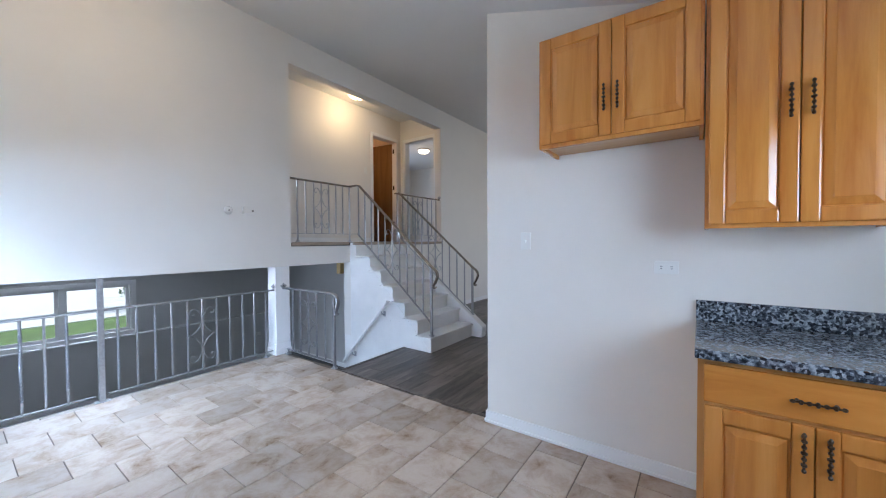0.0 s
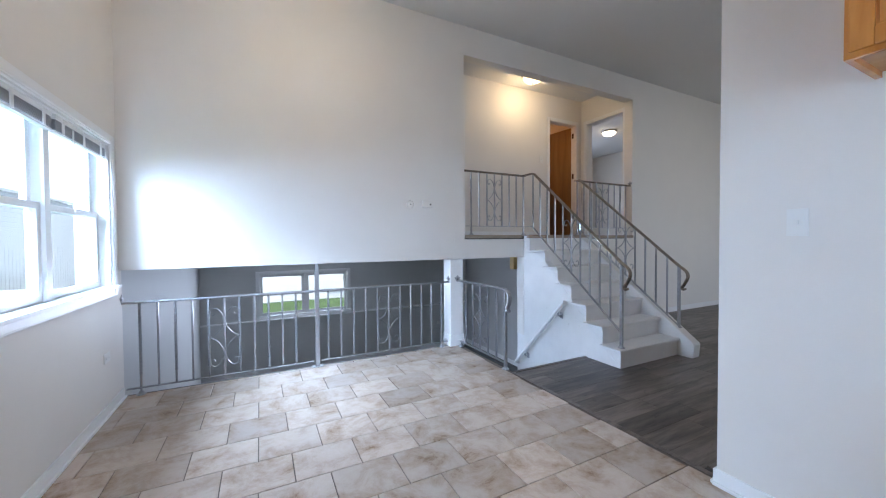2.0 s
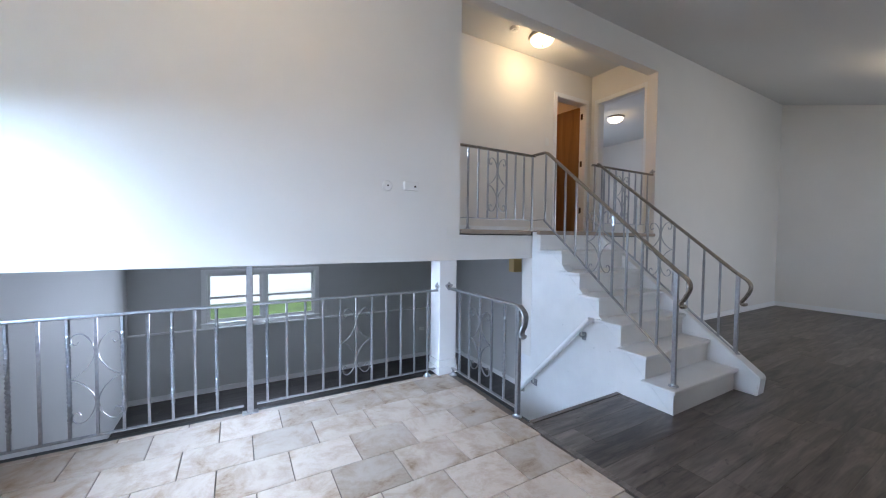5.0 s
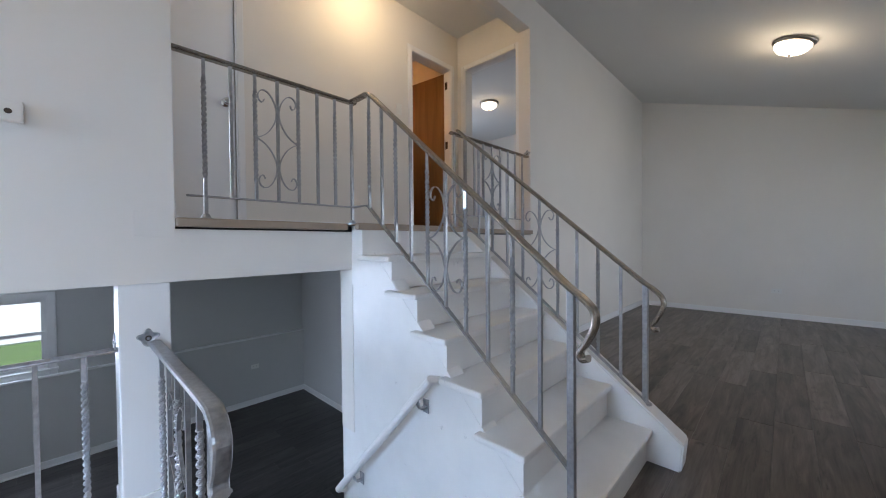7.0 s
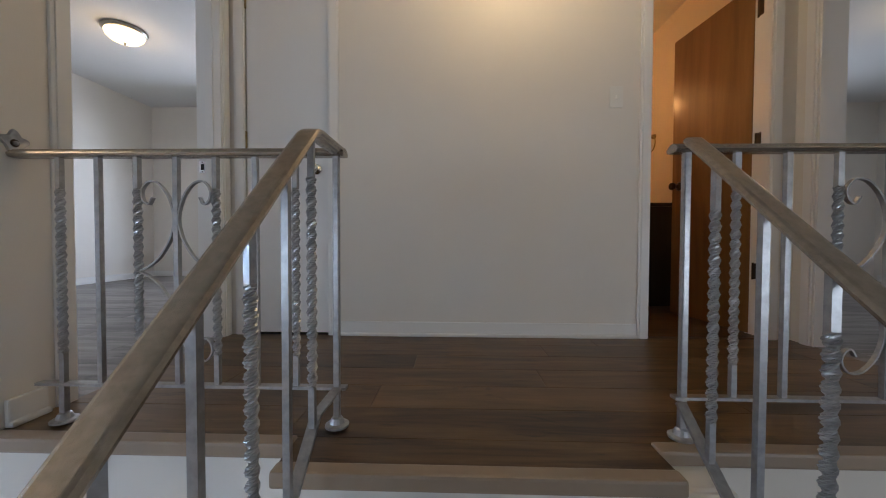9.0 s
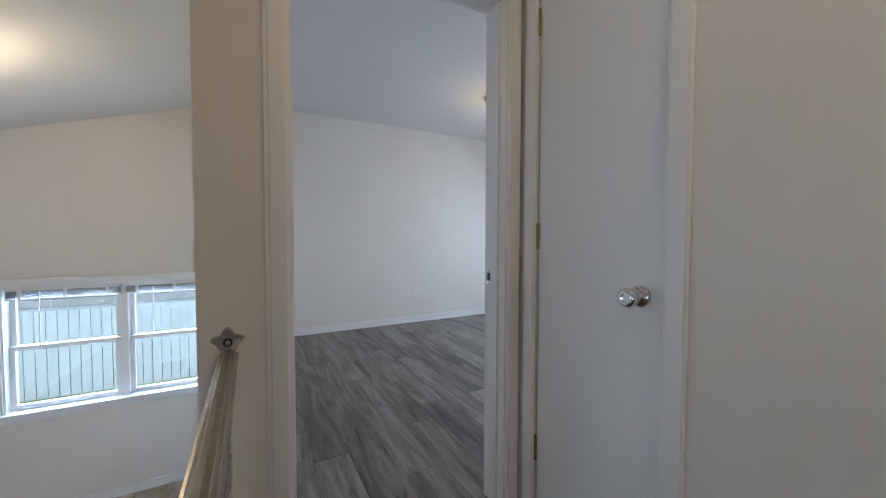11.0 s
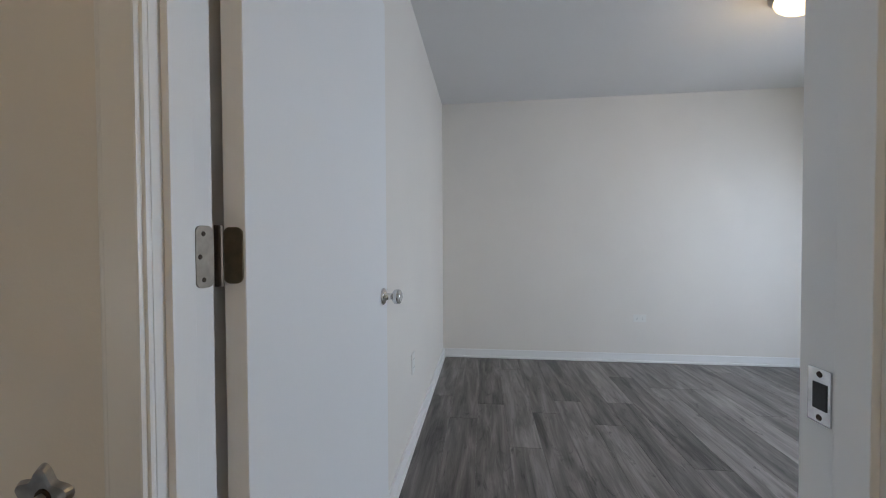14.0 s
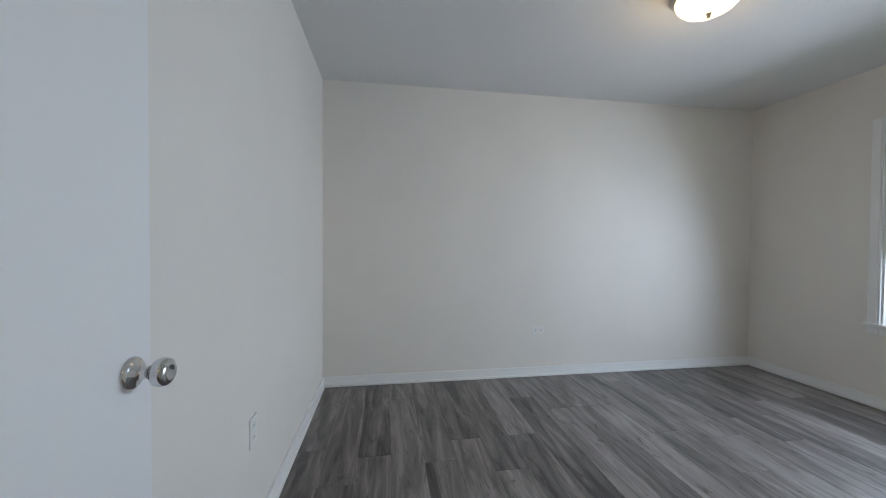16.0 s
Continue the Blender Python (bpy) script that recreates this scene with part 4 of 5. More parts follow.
# ---- windows ----
def window(name, label, m, w, z0, z1, units, depth=0.2, trim=0.07, blind=False):
    """Double-hung windows side by side in an opening w wide, z0 to z1. Local x along the wall, y outwards, origin at the opening's left on the floor line."""
    o = thing(name, m, label, "window", kind="structure")
    def put(nm, bm, mat, lab="", par=None):
        return part(nm, bm, mat, par or o, lab, at=m)
    fr = bmesh.new()
    for u0, u1, v0, v1 in ((-trim, 0, z0 - trim, z1 + trim), (w, w + trim, z0 - trim, z1 + trim), (0, w, z1, z1 + trim), (0, w, z0 - trim, z0)):
        box(fr, u0, u1, -0.016, 0.0, v0, v1, 0.004)
        box(fr, u0 + 0.012, u1 - 0.012, -0.021, -0.014, v0 + 0.012, v1 - 0.012, 0.003)
    put("casing", fr, TRIM)
    put("sill", boxes((-trim - 0.01, w + trim + 0.01, -0.04, 0.06, z0 - 0.012, z0 + 0.01), bevel=0.005), TRIM)
    put("jamb", boxes((0, 0.012, 0.0, depth, z0 + 0.01, z1), (w - 0.012, w, 0.0, depth, z0 + 0.01, z1), (0.012, w - 0.012, 0.0, depth, z1 - 0.012, z1), (0.012, w - 0.012, 0.06, depth, z0 - 0.01, z0 + 0.012)), TRIM)
    step = w / units
    for i in range(1, units):
        put("mullion", boxes((i * step - 0.03, i * step + 0.03, 0.045, 0.13, z0 + 0.012, z1 - 0.012), bevel=0.003), TRIM)
    zm = (z0 + z1) / 2
    for i in range(units):
        a, b = i * step + (0.014 if i == 0 else 0.032), (i + 1) * step - (0.014 if i == units - 1 else 0.032)
        for y, v0, v1 in ((0.10, zm - 0.02, z1 - 0.014), (0.065, z0 + 0.014, zm + 0.02)):
            t = 0.038
            s_ = put("sash", boxes((a, a + t, y, y + 0.03, v0, v1), (b - t, b, y, y + 0.03, v0, v1), (a + t, b - t, y, y + 0.03, v0, v0 + t), (a + t, b - t, y, y + 0.03, v1 - t, v1), bevel=0.002), TRIM)
            pane = put("pane", boxes((a + t - 0.004, b - t + 0.004, y + 0.013, y + 0.017, v0 + t - 0.004, v1 - t + 0.004)), GLASS, "clear glass pane", s_)
            pane.visible_shadow = False
    if blind:
        for i in range(units):
            a, b = i * step + 0.02, (i + 1) * step - 0.015
            bl = thing("raised_blind", m @ pose(a, 0.03, z1 - 0.05), "grey venetian blind pulled up at the window head", "blind", "window blinds")
            part("head_rail", boxes((a, b, 0.012, 0.045, z1 - 0.04, z1 - 0.013), bevel=0.002), TRIM, bl, at=m)
            for j in range(9):
                part("slat", boxes((a + 0.004, b - 0.004, 0.014, 0.043, z1 - 0.046 - j * 0.0065, z1 - 0.0425 - j * 0.0065)), BLIND, bl, at=m)
            part("bottom_rail", boxes((a, b, 0.014, 0.043, z1 - 0.117, z1 - 0.1055), bevel=0.002), TRIM, bl, at=m)
            for f in (0.12, 0.5, 0.88):
                u = a + (b - a) * f
                part("bracket", boxes((u - 0.012, u + 0.012, 0.008, 0.0135, z1 - 0.11, z1 - 0.02), bevel=0.001), TRIM, bl, at=m)
            u = a + (b - a) * 0.28
            part("wand", boxes((u - 0.004, u + 0.004, 0.004, 0.011, z1 - 0.55, z1 - 0.05), bevel=0.002), PLASTIC, bl, "clear plastic wand", at=m)
    return o


WEST = pose(0, -1.70, 0, 0, 0, 90)
window("window_kitchen", "white twin double-hung kitchen window", WEST, 1.55, 0.92, 2.0, 2, blind=True)
window("window_lower", "white twin double-hung window of the lower room", pose(0.99, 4.19, 0), 1.70, -0.22, 0.6, 2)
window("window_bedroom", "white twin double-hung bedroom window", pose(1.0, 4.25, 0), 1.5, 1.92, 3.35, 2)
window("window_second_bedroom", "white double-hung window of the second bedroom", pose(7.5, 4.25, 0), 1.4, 1.92, 3.35, 2)
window("window_sink", "white double-hung kitchen window", pose(2.1, -5.2, 0, 0, 0, 180), 1.0, 1.1, 2.0, 1, depth=0.16)
window("window_living", "white living room window", pose(9.5, -5.2, 0, 0, 0, 180), 2.6, 0.85, 2.15, 3)

# ---- kitchen cabinets ----
def raised_door(parent, x_front, out, y0, y1, z0, z1, pull_y, pull_z, horizontal=False, flat=False):
    """A maple door or drawer front in the plane x = x_front, facing out (+1, -1), with a raised panel and a bronze pull."""
    def bx(a, b, *r):
        return (*sorted((x_front + out * a, x_front + out * b)), *r)
    fr = 0.058
    mat = MAPLEH if horizontal else MAPLE
    if flat:
        d = part("drawer_front", boxes(bx(0, 0.019, y0, y1, z0, z1), bevel=0.004), mat, parent)
    else:
        bm = bmesh.new()
        for r in ((y0, y0 + fr, z0, z1), (y1 - fr, y1, z0, z1), (y0 + fr, y1 - fr, z0, z0 + fr), (y0 + fr, y1 - fr, z1 - fr, z1)):
            box(bm, *bx(0, 0.021, *r), 0.006)
        d = part("door", bm, mat, parent)
        pn = bmesh.new()
        box(pn, *bx(0.002, 0.007, y0 + fr - 0.004, y1 - fr + 0.004, z0 + fr - 0.004, z1 - fr + 0.004))
        a, b = (y0 + fr + 0.006, y1 - fr - 0.006), (z0 + fr + 0.006, z1 - fr - 0.006)
        rings = []
        for g, k in ((0, 0.007), (0.003, 0.0115), (0.010, 0.0135), (0.026, 0.0185), (0.030, 0.0205)):
            rings.append([pn.verts.new((x_front + out * k, y, z)) for y, z in ((a[0] + g, b[0] + g), (a[1] - g, b[0] + g), (a[1] - g, b[1] - g), (a[0] + g, b[1] - g))])
        for lo, hi in zip(rings, rings[1:]):
            for i in range(4):
                pn.faces.new((lo[i], lo[(i + 1) % 4], hi[(i + 1) % 4], hi[i]))
        pn.faces.new(rings[-1])
        bmesh.ops.recalc_face_normals(pn, faces=pn.faces)
        part("raised_panel", pn, mat, d)
    h = 0.068
    xs = x_front + out * 0.045
    ax = Vector((0, 1, 0)) if horizontal or flat else Vector((0, 0, 1))
    prof = [(0.003, -h)]
    for k in range(7):
        f, r = -0.9 + 0.3 * k, (0.0065, 0.0085, 0.0075, 0.0095, 0.0075, 0.0085, 0.0065)[k]
        prof += [(0.0035, h * (f - 0.1)), (r, h * (f - 0.04)), (r, h * (f + 0.04)), (0.0035, h * (f + 0.1))]
    prof.append((0.003, h * 1.02))
    m = Matrix.Translation((xs, pull_y, pull_z)) @ ax.to_track_quat("Z", "Y").to_matrix().to_4x4()
    pl = part("pull", lathe(prof, 10), BRONZE, d, "turned dark bronze pull", at=m)
    for s_ in (-0.7, 0.7):
        c = Vector((xs, pull_y, pull_z)) + ax * (h * s_)
        part("pull_post", boxes((*sorted((x_front + out * 0.018, xs)), c.y - 0.004, c.y + 0.004, c.z - 0.004, c.z + 0.004), bevel=0.001), BRONZE, d)
    return d


def wall_cabinet(x_wall, out, y0, y1, z0, z1, doors, label, pull_low=True):
    d = 0.31
    xf = x_wall + out * d
    c = thing("wall_cabinet", (x_wall + out * d / 2, (y0 + y1) / 2, z0), label, "cabinet", "kitchen wall cabinets")
    lo, hi = sorted((x_wall, xf))
    t = 0.018
    bm = boxes((lo, hi, y0, y0 + t, z0, z1), (lo, hi, y1 - t, y1, z0, z1), (lo, hi, y0 + t, y1 - t, z1 - t, z1), bevel=0.001)
    part("body", bm, MAPLE, c)
    part("bottom_panel", boxes((lo, hi - 0.02 if out > 0 else hi, y0 + t, y1 - t, z0 + 0.022, z0 + 0.036)), MAPLEIN, c, "pale wooden underside")
    for v0, v1 in ((z0, z0 + 0.036), (z1 - 0.04, z1 - t - 0.001)):
        part("face_rail", boxes((*sorted((xf, xf - out * 0.019)), y0 + t, y1 - t, v0, v1), bevel=0.001), MAPLE, c)
    part("back_panel", boxes((*sorted((x_wall + out * 0.004, x_wall + out * 0.01)), y0 + t, y1 - t, z0 + 0.04, z1 - t)), MAPLEIN, c)
    w = (y1 - y0 - 0.024) / doors
    for i in range(doors):
        a, b = y0 + 0.012 + w * i + 0.0015, y0 + 0.012 + w * (i + 1) - 0.0015
        py = b - 0.03 if (doors == 2 and i == 0) else a + 0.03
        if doors == 1:
            py = a + 0.03
        raised_door(c, xf, out, a, b, z0 + 0.018, z1 - 0.012, py, z0 + (0.205 if z1 - z0 < 0.8 else 0.50))
    return c


def base_cabinet(x_wall, out, y0, y1, doors, label):
    d = 0.59
    xf = x_wall + out * d
    c = thing("base_cabinet", (x_wall + out * d / 2, (y0 + y1) / 2, 0), label, "cabinet", "kitchen base cabinets")
    lo, hi = sorted((x_wall, xf))
    part("body", boxes((lo, hi, y0, y1, 0.10, 0.868), bevel=0.001), MAPLESIDE, c, "pale maple veneer body")
    part("toe_kick", boxes((*sorted((x_wall, xf - out * 0.07)), y0 + 0.004, y1 - 0.004, 0.0, 0.10)), MAPLEIN, c, "unpainted recessed toe kick")
    raised_door(c, xf, out, y0 + 0.02, y1 - 0.02, 0.70, 0.845, (y0 + y1) / 2, 0.772, True, True)
    w = (y1 - y0 - 0.04) / doors
    for i in range(doors):
        a, b = y0 + 0.02 + w * i + 0.0015, y0 + 0.02 + w * (i + 1) - 0.0015
        py = b - 0.03 if (doors == 2 and i == 0) else a + 0.03
        if doors == 1:
            py = b - 0.03
        raised_door(c, xf, out, a, b, 0.125, 0.685, py, 0.60)
    return c


def worktop(x_wall, out, y0, y1, label):
    c = thing("granite_worktop", (x_wall + out * 0.3, (y0 + y1) / 2, 0.868), label, "worktop", "granite worktops")
    part("slab", boxes((*sorted((x_wall + out * 0.002, x_wall + out * 0.635)), y0, y1, 0.868, 0.906), bevel=0.006), GRANITE, c)
    part("backsplash", boxes((*sorted((x_wall + out * 0.002, x_wall + out * 0.022)), y0, y1, 0.9065, 1.01), bevel=0.003), GRANITE, c)


XP = 3.067
wall_cabinet(XP, -1, -4.015, -3.25, 1.845, 2.455, 2, "short honey maple wall cabinet with two raised-panel doors")
wall_cabinet(XP, -1, -4.63, -4.02, 1.375, 2.455, 2, "tall honey maple wall cabinet with two raised-panel doors")
base_cabinet(XP, -1, -4.655, -4.0, 2, "honey maple base cabinet with a drawer and two doors")
worktop(XP, -1, -4.66, -3.99, "dark speckled granite worktop with a low backsplash")
wall_cabinet(0, 1, -3.61, -3.165, 1.37, 2.435, 1, "tall honey maple wall cabinet with one door")
wall_cabinet(0, 1, -4.455, -3.615, 1.985, 2.435, 2, "short honey maple wall cabinet above the range gap")
wall_cabinet(0, 1, -5.19, -4.46, 1.37, 2.435, 2, "tall honey maple wall cabinet with two doors")
base_cabinet(0, 1, -3.64, -3.175, 1, "narrow honey maple base cabinet with a drawer and one door")
base_cabinet(0, 1, -5.19, -4.42, 2, "honey maple base cabinet beside the empty range space")
worktop(0, 1, -3.655, -3.15, "short dark granite worktop with a low backsplash")
worktop(0, 1, -5.195, -4.405, "dark granite worktop beside the empty range space")
tube = [(0.012 * math.cos(i * math.pi / 4), 0.012 * math.sin(i * math.pi / 4)) for i in range(8)]
solid("gas_hose", sweep(smooth_path([(0.02, -4.0, 0.0), (0.04, -3.98, 0.5), (0.08, -3.95, 0.86), (0.14, -3.88, 0.93), (0.2, -3.78, 0.92), (0.22, -3.72, 0.8), (0.15, -3.70, 0.3), (0.2, -3.75, 0.013)], 6), tube), HOSE, "yellow flexible gas hose standing in the range gap", "hose", kind="")
thin = [(0.004 * math.cos(i * math.pi / 3), 0.004 * math.sin(i * math.pi / 3)) for i in range(6)]
solid("power_cable", sweep(smooth_path([(0.02, -3.72, 2.0), (0.04, -3.73, 1.9), (0.08, -3.8, 1.8), (0.10, -3.88, 1.74), (0.12, -3.95, 1.72)], 5), thin), BLACK, "dark cable hanging under the short cabinet", "cable", kind="")


# ---- plates, outlets, detectors ----
def plate(name, p, ax, label, kind_):
    """A wall plate at p on a wall whose normal is ax; kind_: outlet (wide), tall outlet, switch, double."""
    m = Matrix.Translation(p) @ Vector(ax).to_track_quat("Y", "Z").to_matrix().to_4x4()
    w, h = {"outlet": (0.057, 0.035), "tall": (0.035, 0.057), "switch": (0.036, 0.058), "double": (0.058, 0.058)}[kind_]
    o = thing(name, m, label, name.replace("_", " "))
    part("cover", boxes((-w, w, 0, 0.006, -h, h), bevel=0.002), PLASTIC, o, at=m)
    if kind_ == "outlet":
        for u in (-0.024, 0.024):
            s_ = part("socket", boxes((u - 0.017, u + 0.017, 0.0058, 0.0075, -0.014, 0.014), bevel=0.0008), PLASTIC, o, at=m)
            for v in (-0.006, 0.006):
                part("slot", boxes((u - 0.005, u + 0.005, 0.0074, 0.0079, v - 0.0014, v + 0.0014)), BLACK, s_, at=m)
    elif kind_ == "tall":
        for v in (-0.024, 0.024):
            s_ = part("socket", boxes((-0.014, 0.014, 0.0058, 0.0075, v - 0.017, v + 0.017), bevel=0.0008), PLASTIC, o, at=m)
            for u in (-0.006, 0.006):
                part("slot", boxes((u - 0.0014, u + 0.0014, 0.0074, 0.0079, v - 0.005, v + 0.005)), BLACK, s_, at=m)
    else:
        for u in ((0,) if kind_ == "switch" else (-0.023, 0.023)):
            part("toggle", boxes((u - 0.005, u + 0.005, 0.005, 0.017, -0.011, 0.009), bevel=0.002), PLASTIC, o, at=m)
    return o


plate("light_switch", (XP, -3.04, 1.322), (-1, 0, 0), "white light switch plate with a small toggle", "switch")
plate("wall_outlet", (XP, -3.856, 1.173), (-1, 0, 0), "white wide double outlet", "outlet")
plate("wall_outlet", (10.39, -1.87, 0.41), (-1, 0, 0), "white wide outlet above the baseboard", "outlet")
plate("wall_outlet", (0.0, -0.30, 0.42), (1, 0, 0), "white outlet on the kitchen wall", "outlet")
plate("wall_outlet", (0.045, 2.05, 1.725), (1, 0, 0), "white wide bedroom outlet", "outlet")
plate("wall_outlet", (1.586, 0.2, 1.765), (0, 1, 0), "white outlet beside the bedroom door", "tall")
plate("wall_outlet", (0.0, -3.4, 1.18), (1, 0, 0), "white outlet above the short worktop", "outlet")
plate("wall_outlet", (4.9, 4.15, -0.75), (0, -1, 0), "white outlet in the lower room", "outlet")
plate("wall_outlet", (6.476, 0.0, 0.40), (0, -1, 0), "white outlet beside the staircase", "outlet")
plate("light_switch", (5.384, 1.08, 2.655), (0, -1, 0), "white light switch by the bathroom door", "switch")
plate("wall_outlet", (5.47, 0.0, 1.095), (0, -1, 0), "white outlet beside the stair railing", "outlet")
plate("light_switch", (5.2, -2.75, 1.38), (0, 1, 0), "white light switch in the living room", "switch")
rc = thing("round_cover", (2.50, 0.0, 1.66), "cream round wall cover with a screw", "wall cover")
part("disc", lathe([(0.044, 0), (0.042, -0.008), (0.034, -0.016), (0.01, -0.018)], 28, "Y"), WALL, rc, smooth=False, at=pose(2.50, 0, 1.66))
part("screw", lathe([(0.008, 0), (0.006, -0.004)], 10, "Y"), BRONZE, rc, at=pose(2.50, -0.018, 1.66))
th = thing("thermostat_base", (2.70, 0.0, 1.665), "cream rectangular wall box with a screw", "wall box")
part("case", boxes((2.64, 2.77, -0.034, 0.0, 1.632, 1.705), bevel=0.006), WALL, th)
part("socket", lathe([(0.010, 0), (0.009, -0.003)], 12, "Y"), BRONZE, th, at=pose(2.735, -0.034, 1.665))
ch = thing("door_chime", (5.36, -2.75, 2.3), "white door chime box on the living room wall", "door chime")
part("case", boxes((5.30, 5.42, -2.75, -2.70, 2.20, 2.36), bevel=0.012), PLASTIC, ch)
part("grille", boxes((5.33, 5.39, -2.701, -2.697, 2.21, 2.235), bevel=0.001), BLACK, ch)
sm = thing("smoke_detector", (5.36, -2.75, 2.50), "round white smoke detector", "smoke detector", "smoke detectors")
part("body", lathe([(0.06, 0), (0.058, 0.02), (0.04, 0.034), (0.01, 0.036)], 28, "Y"), PLASTIC, sm, at=pose(5.36, -2.75, 2.50))
sm = thing("smoke_detector", (4.39, 0.67, UPC), "round white smoke detector on the landing ceiling", "smoke detector", "smoke detectors")
part("body", lathe([(0.062, 0), (0.062, -0.014), (0.05, -0.032), (0.012, -0.036)], 28), PLASTIC, sm, at=pose(4.39, 0.67, UPC))
part("ring", lathe([(0.03, -0.034), (0.026, -0.040), (0.012, -0.041)], 20), PLASTIC, sm, at=pose(4.39, 0.67, UPC))
sm = thing("smoke_detector", (2.5, 1.5, UPC), "round white smoke detector on the bedroom ceiling", "smoke detector", "smoke detectors")
part("body", lathe([(0.062, 0), (0.062, -0.014), (0.05, -0.032), (0.012, -0.036)], 28), PLASTIC, sm, at=pose(2.5, 1.5, UPC))
# Small block in one even yellow.
solid("yellow_block", boxes((4.64, 4.78, 0.9, 1.0, 0.785, 1.034), bevel=0.003), YELLOW, "yellow block under the landing", "wood block", kind="")
for x0, x1 in ((3.06, 3.2), (6.285, 6.36)):
    solid("corner_plate", boxes((x0, x1, -0.004, 0.0, 1.235, 1.345), bevel=0.001), WALL, "raised patch of painted plaster at the opening corner", "wall patch", kind="")


# ---- lamps ----
def ceiling_lamp(p, tilt, dome, label, power, col):
    m = pose(*p, tilt)
    o = thing("ceiling_lamp", m, label, "ceiling lamp", "flush ceiling lamps")
    part("base_ring", lathe([(0.155, 0), (0.172, -0.006), (0.172, -0.018), (0.160, -0.028), (0.150, -0.034), (0.139, -0.036)], 40), NICKEL, o, "bronze coloured metal ring", True, at=m)
    part("glass_bowl", lathe([(0.146, -0.030), (0.150, -0.044), (0.140, -0.070), (0.112, -0.098), (0.070, -0.115), (0.03, -0.122), (0.006, -0.123)], 40), dome, o, "lit frosted glass bowl", True, at=m)
    part("finial", lathe([(0.012, -0.120), (0.014, -0.126), (0.008, -0.132), (0.010, -0.140), (0.004, -0.148)], 14), NICKEL, o, "", True, at=m)
    q = m @ Vector((0, 0, -0.27))
    b = bulb("lamp_light", q, power, col, 0.12)
    return o


TILT = math.degrees(math.atan(SLOPE))
ceiling_lamp((4.80, 0.62, UPC), 0, DOME, "lit flush ceiling lamp with a frosted bowl on the landing", 5.2, (1.0, 0.72, 0.40))
ceiling_lamp((1.44, 2.33, UPC), 0, DOME, "lit flush ceiling lamp with a frosted bowl in the bedroom", 1.8, WARM)
ceiling_lamp((8.35, 2.05, UPC), 0, DOMECOOL, "lit flush ceiling lamp in the second bedroom", 1.3, WARM)
ceiling_lamp((7.93, -2.02, vault(-2.02)), TILT, DOMECOOL, "lit flush ceiling lamp on the sloping living room ceiling", 3.2, (1, 0.78, 0.5))
ceiling_lamp((1.45, -1.28, vault(-1.28)), TILT, DOMECOOL, "lit flush ceiling lamp on the sloping kitchen ceiling", 6.0, (1, 0.76, 0.48))

# ---- bathroom glimpse ----
va = thing("bathroom_vanity", (5.8, 2.45, H), "black stained bathroom cabinet", "cabinet")
part("body", boxes((5.32, 6.30, 2.06, 2.88, H + 0.006, H + 0.83), bevel=0.004), VANITY, va)
part("top", boxes((5.30, 6.32, 2.04, 2.89, H + 0.8305, H + 0.86), bevel=0.006), VANITY, va)
tr = thing("towel_ring", (6.34, 2.46, 2.76), "brass towel ring on the bathroom wall", "towel ring")
part("mount", lathe([(0.022, 0), (0.02, -0.02), (0.01, -0.04)], 14, "X"), BRASS, tr, at=pose(6.355, 2.46, 2.83))
bm = bmesh.new()
ringp = [(6.32, 2.46 + 0.07 * math.sin(i * math.pi / 12), 2.76 + 0.07 * math.cos(i * math.pi / 12)) for i in range(25)]
part("ring", sweep(ringp, [(0.005 * math.cos(i * math.pi / 3), 0.005 * math.sin(i * math.pi / 3)) for i in range(6)], (1, 0, 0)), BRASS, tr)
bl = thing("bathroom_lamp", (5.35, 2.88, 3.35), "lit brass bathroom wall lamp", "wall lamp")
part("back_plate", boxes((5.15, 5.55, 2.87, 2.9, 3.30, 3.40), bevel=0.006), BRASS, bl)
part("globe", lathe([(0.02, 0.06), (0.05, 0.03), (0.058, 0), (0.05, -0.03), (0.02, -0.055)], 20), DOME, bl, "lit glass globe", True, at=pose(5.35, 2.8, 3.33))
bulb("bathroom_light", (5.45, 2.55, 3.2), 4.5, (1.0, 0.48, 0.16), 0.08)

# ---- outside ----
nb = thing("neighbour_house", (-7.5, -2, -0.35), "pale clapboard neighbouring house", "house")
part("wall", boxes((-12, -7.5, -9, 24, -0.35, 3.2)), SIDING, nb)
for i in range(18):
    part("clapboard", boxes((-7.5, -7.47, -9, 24, -0.2 + i * 0.19, -0.03 + i * 0.19), bevel=0.004), SIDING, nb)
part("roof", prism([(-9.4, 3.2), (-9.4, 3.3), (24.4, 3.3), (24.4, 3.2)], -12.5, -7.3), SIDING, nb)
fence = thing("board_fence", (-4.2, -1.5, -0.35), "grey weathered board fence", "fence")
fm = mesh_of("board", boxes((-0.01, 0.01, -0.066, 0.066, 0, 1.5), bevel=0.003), SIDING)
for i in range(160):
    part("board", fm, SIDING, fence, at=pose(-4.2, -6.0 + i * 0.142, -0.35))
for z in (0.0, 0.8):
    part("rail", boxes((-4.25, -4.21, -6, 16.6, z, z + 0.08)), SIDING, fence)
rng = random.Random(4)
bush = thing("garden_bush", (4.3, 9.0, -0.52), "green leafy garden bush on the lawn", "bush")
bm = bmesh.new()
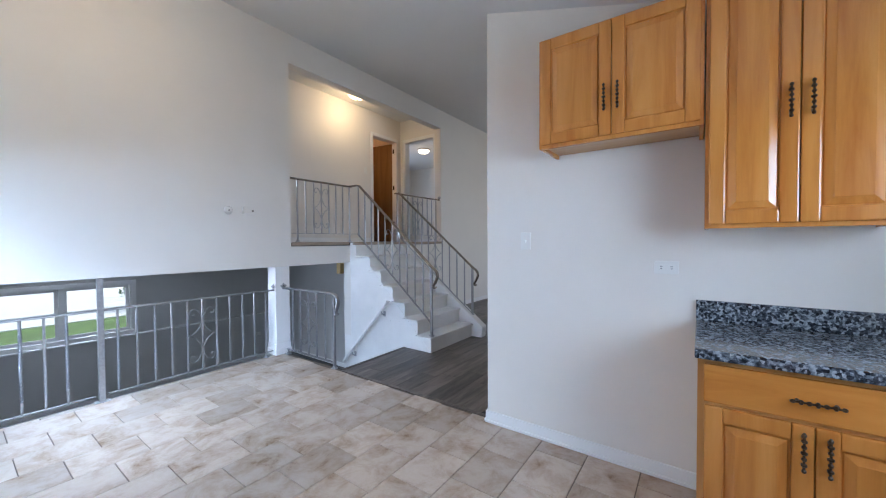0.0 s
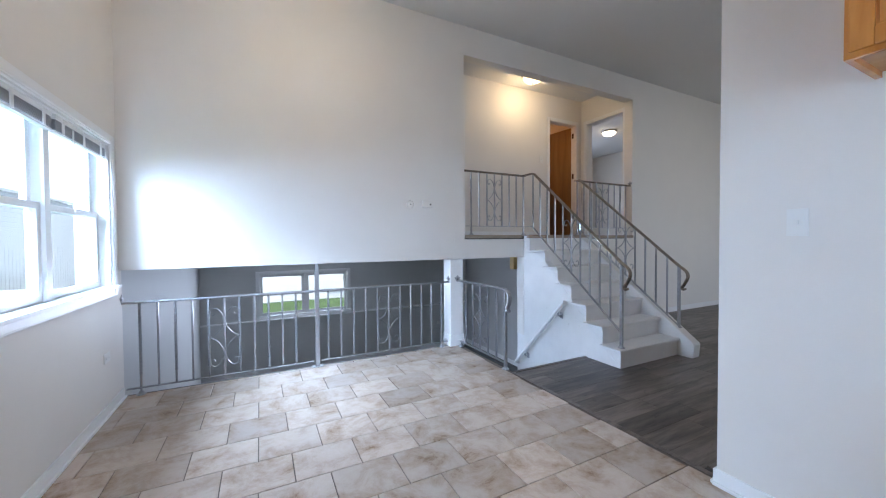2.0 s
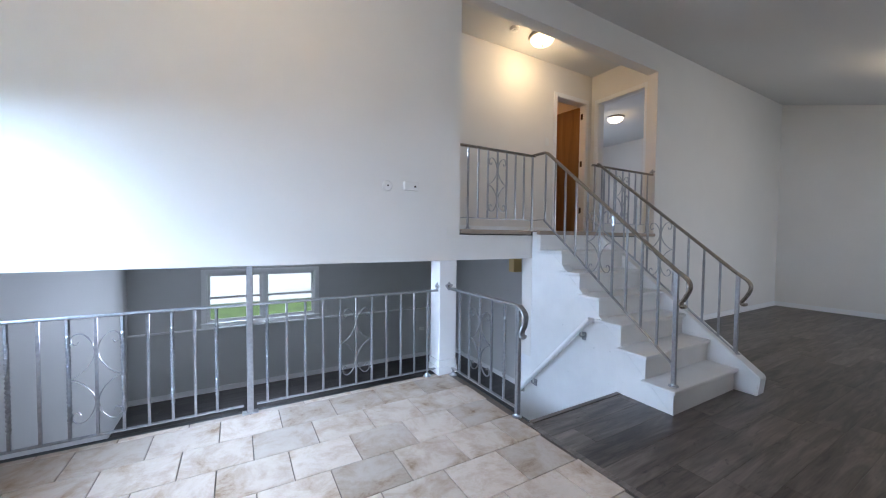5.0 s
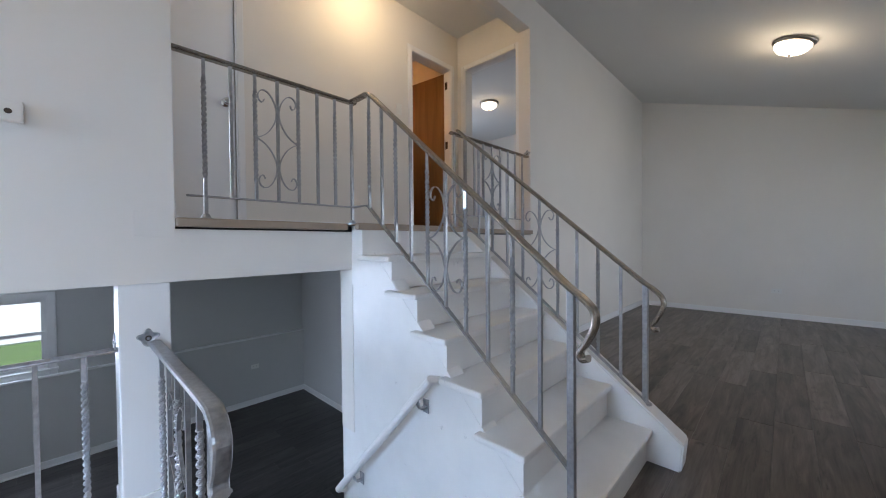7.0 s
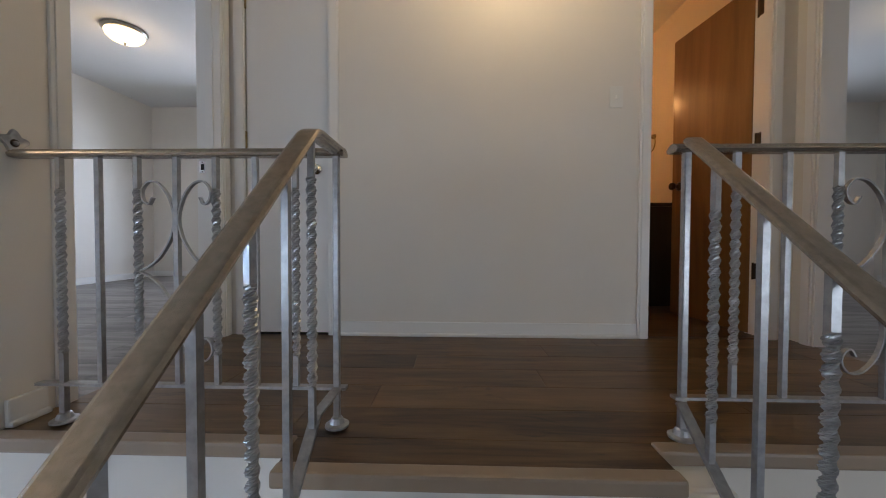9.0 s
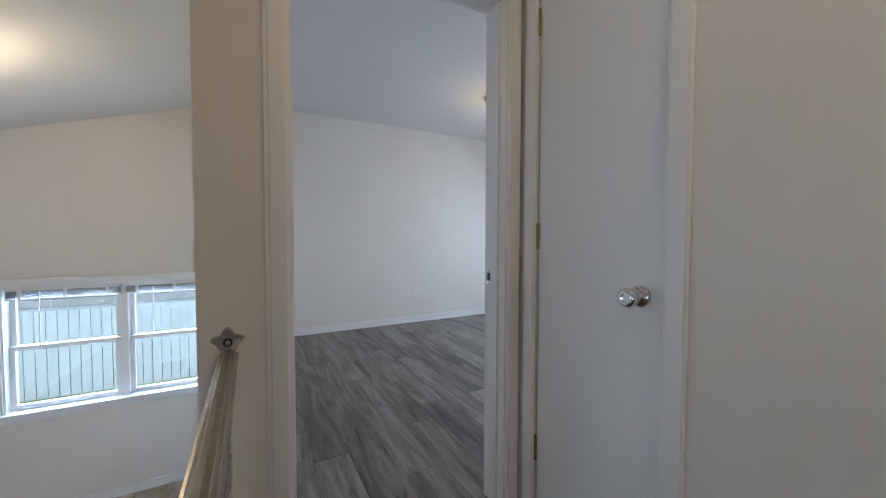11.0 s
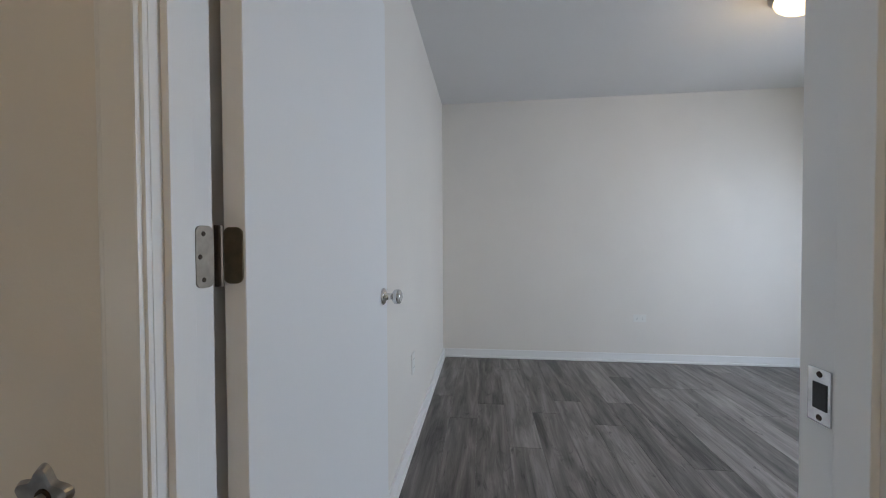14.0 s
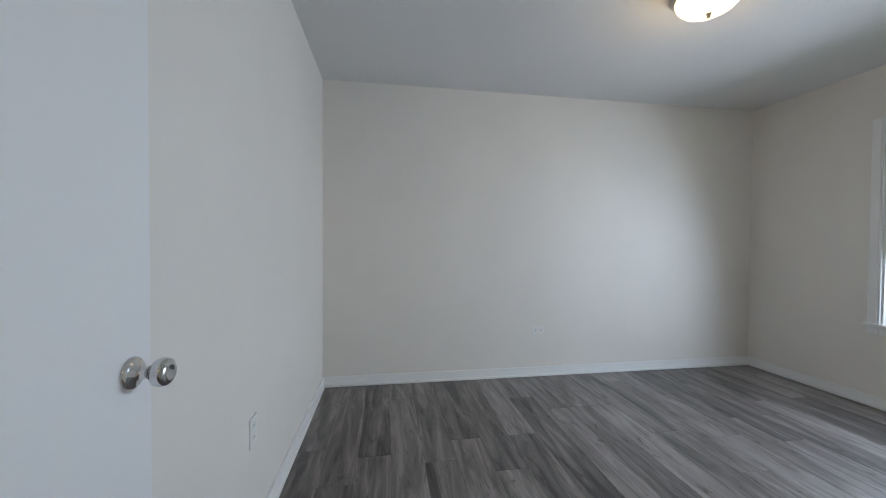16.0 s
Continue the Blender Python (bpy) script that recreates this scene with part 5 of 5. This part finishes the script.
for i in range(1500):
    a, e, rr = rng.uniform(0, 6.283), rng.uniform(-0.2, 1.0), rng.uniform(0.55, 1.0) ** 0.5
    c = Vector((4.3 + 0.75 * rr * math.cos(a) * math.cos(e * 1.4), 9.0 + 0.75 * rr * math.sin(a) * math.cos(e * 1.4), 0.15 + 1.1 * rr * math.sin(e * 1.4) * rng.uniform(0.85, 1.1)))
    d = Euler((rng.uniform(0, 6), rng.uniform(0, 6), rng.uniform(0, 6))).to_matrix()
    q = [bm.verts.new(c + d @ Vector(v)) for v in ((-0.045, 0, 0), (0, -0.022, 0.004), (0.05, 0, 0), (0, 0.022, 0.004))]
    bm.faces.new(q)
part("leaves", bm, LEAF, bush)
part("stem", lathe([(0.05, -0.52), (0.04, 0.1), (0.02, 0.5)], 8), ROOFM, bush, at=pose(4.3, 9.0, 0))

# ---- planks and tiles ----
PIECES = {}


def piece(name, w, d, mat, h=0.008, c=0.0015):
    """A slab w by d with a small chamfer, origin at its corner, top at z = 0."""
    key = (name, round(w, 3), round(d, 3), mat.name)
    if key not in PIECES:
        bm = bmesh.new()
        rings = [[bm.verts.new((x, y, z)) for x, y in ((i, i), (w - i, i), (w - i, d - i), (i, d - i))] for i, z in ((0, -h), (0, -c), (c, 0))]
        for a, b in zip(rings, rings[1:]):
            for j in range(4):
                bm.faces.new((a[j], a[(j + 1) % 4], b[(j + 1) % 4], b[j]))
        bm.faces.new(rings[2])
        PIECES[key] = mesh_of(name, bm, mat)
    return PIECES[key]


def planks(floor, mat, x0, x1, y0, y1, z, w=0.18, length=1.22, seed=1, down=False):
    rng = random.Random(seed)
    y = y0
    while y < y1 - 0.005:
        d = min(w, y1 - y)
        x = x0 - round(rng.uniform(0, length), 1)
        while x < x1 - 0.005:
            a, b = max(x, x0), min(x + length, x1)
            if b - a > 0.01:
                part("plank", piece("plank", round(b - a, 2) - 0.0008, round(d, 3) - 0.0008, mat, 0.006, 0.0012), mat, floor, at=pose(a, y, z))
            x += length
        y += w


planks(FLOORS["living"], BROWNEDPLANK, 3.12, 10.39, -2.64, -1.02, 0.0, seed=3)
planks(FLOORS["living"], BROWNEDPLANK, 3.19, 5.93, -2.75, -2.64, 0.0, seed=4)
planks(FLOORS["living"], BROWNEDPLANK, 4.95, 10.39, -1.02, 0.0, 0.0, seed=5)
planks(FLOORS["living"], BROWNEDPLANK, 5.93, 10.39, -5.16, -2.64, 0.0, seed=6)
planks(FLOORS["landing"], WARMPLANK, 3.2, 6.355, 0.02, 1.08, H, seed=7)
planks(FLOORS["landing"], WARMPLANK, 4.06, 5.02, -0.098, 0.02, H, seed=21)
planks(FLOORS["bedroom"], PLANK, 0.045, 3.2, 0.2, 4.25, H, seed=8)
planks(FLOORS["bedroom"], PLANK, 6.355, 10.39, 0.14, 4.25, H, seed=9)
planks(FLOORS["bedroom"], WARMPLANK, 5.0, 6.355, 1.2, 2.9, H, seed=10)
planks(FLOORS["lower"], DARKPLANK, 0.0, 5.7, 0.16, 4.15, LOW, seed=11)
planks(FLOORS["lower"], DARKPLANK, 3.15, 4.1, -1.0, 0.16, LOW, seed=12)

TW, TD, GAP = 0.352, 0.288, 0.005
y_top = 0.055
row, row_y = 0, 0.004
while row_y > -5.5:
    y0, y1 = max(row_y, -5.2), min(row_y + TD, y_top)
    x = -0.253 + (TW / 2 if row % 2 else 0.0)
    while x < 3.105:
        a, b = max(x, 0.0), min(x + TW, 3.105)
        if b - a > 0.02 and y1 - y0 > 0.02:
            part("tile", piece("tile", b - a - GAP, y1 - y0 - GAP, TILE, 0.008, 0.002), TILE, FLOORS["kitchen"], at=pose(a + GAP / 2, y0 + GAP / 2, 0.0))
        x += TW
    row_y -= TD
    row += 1
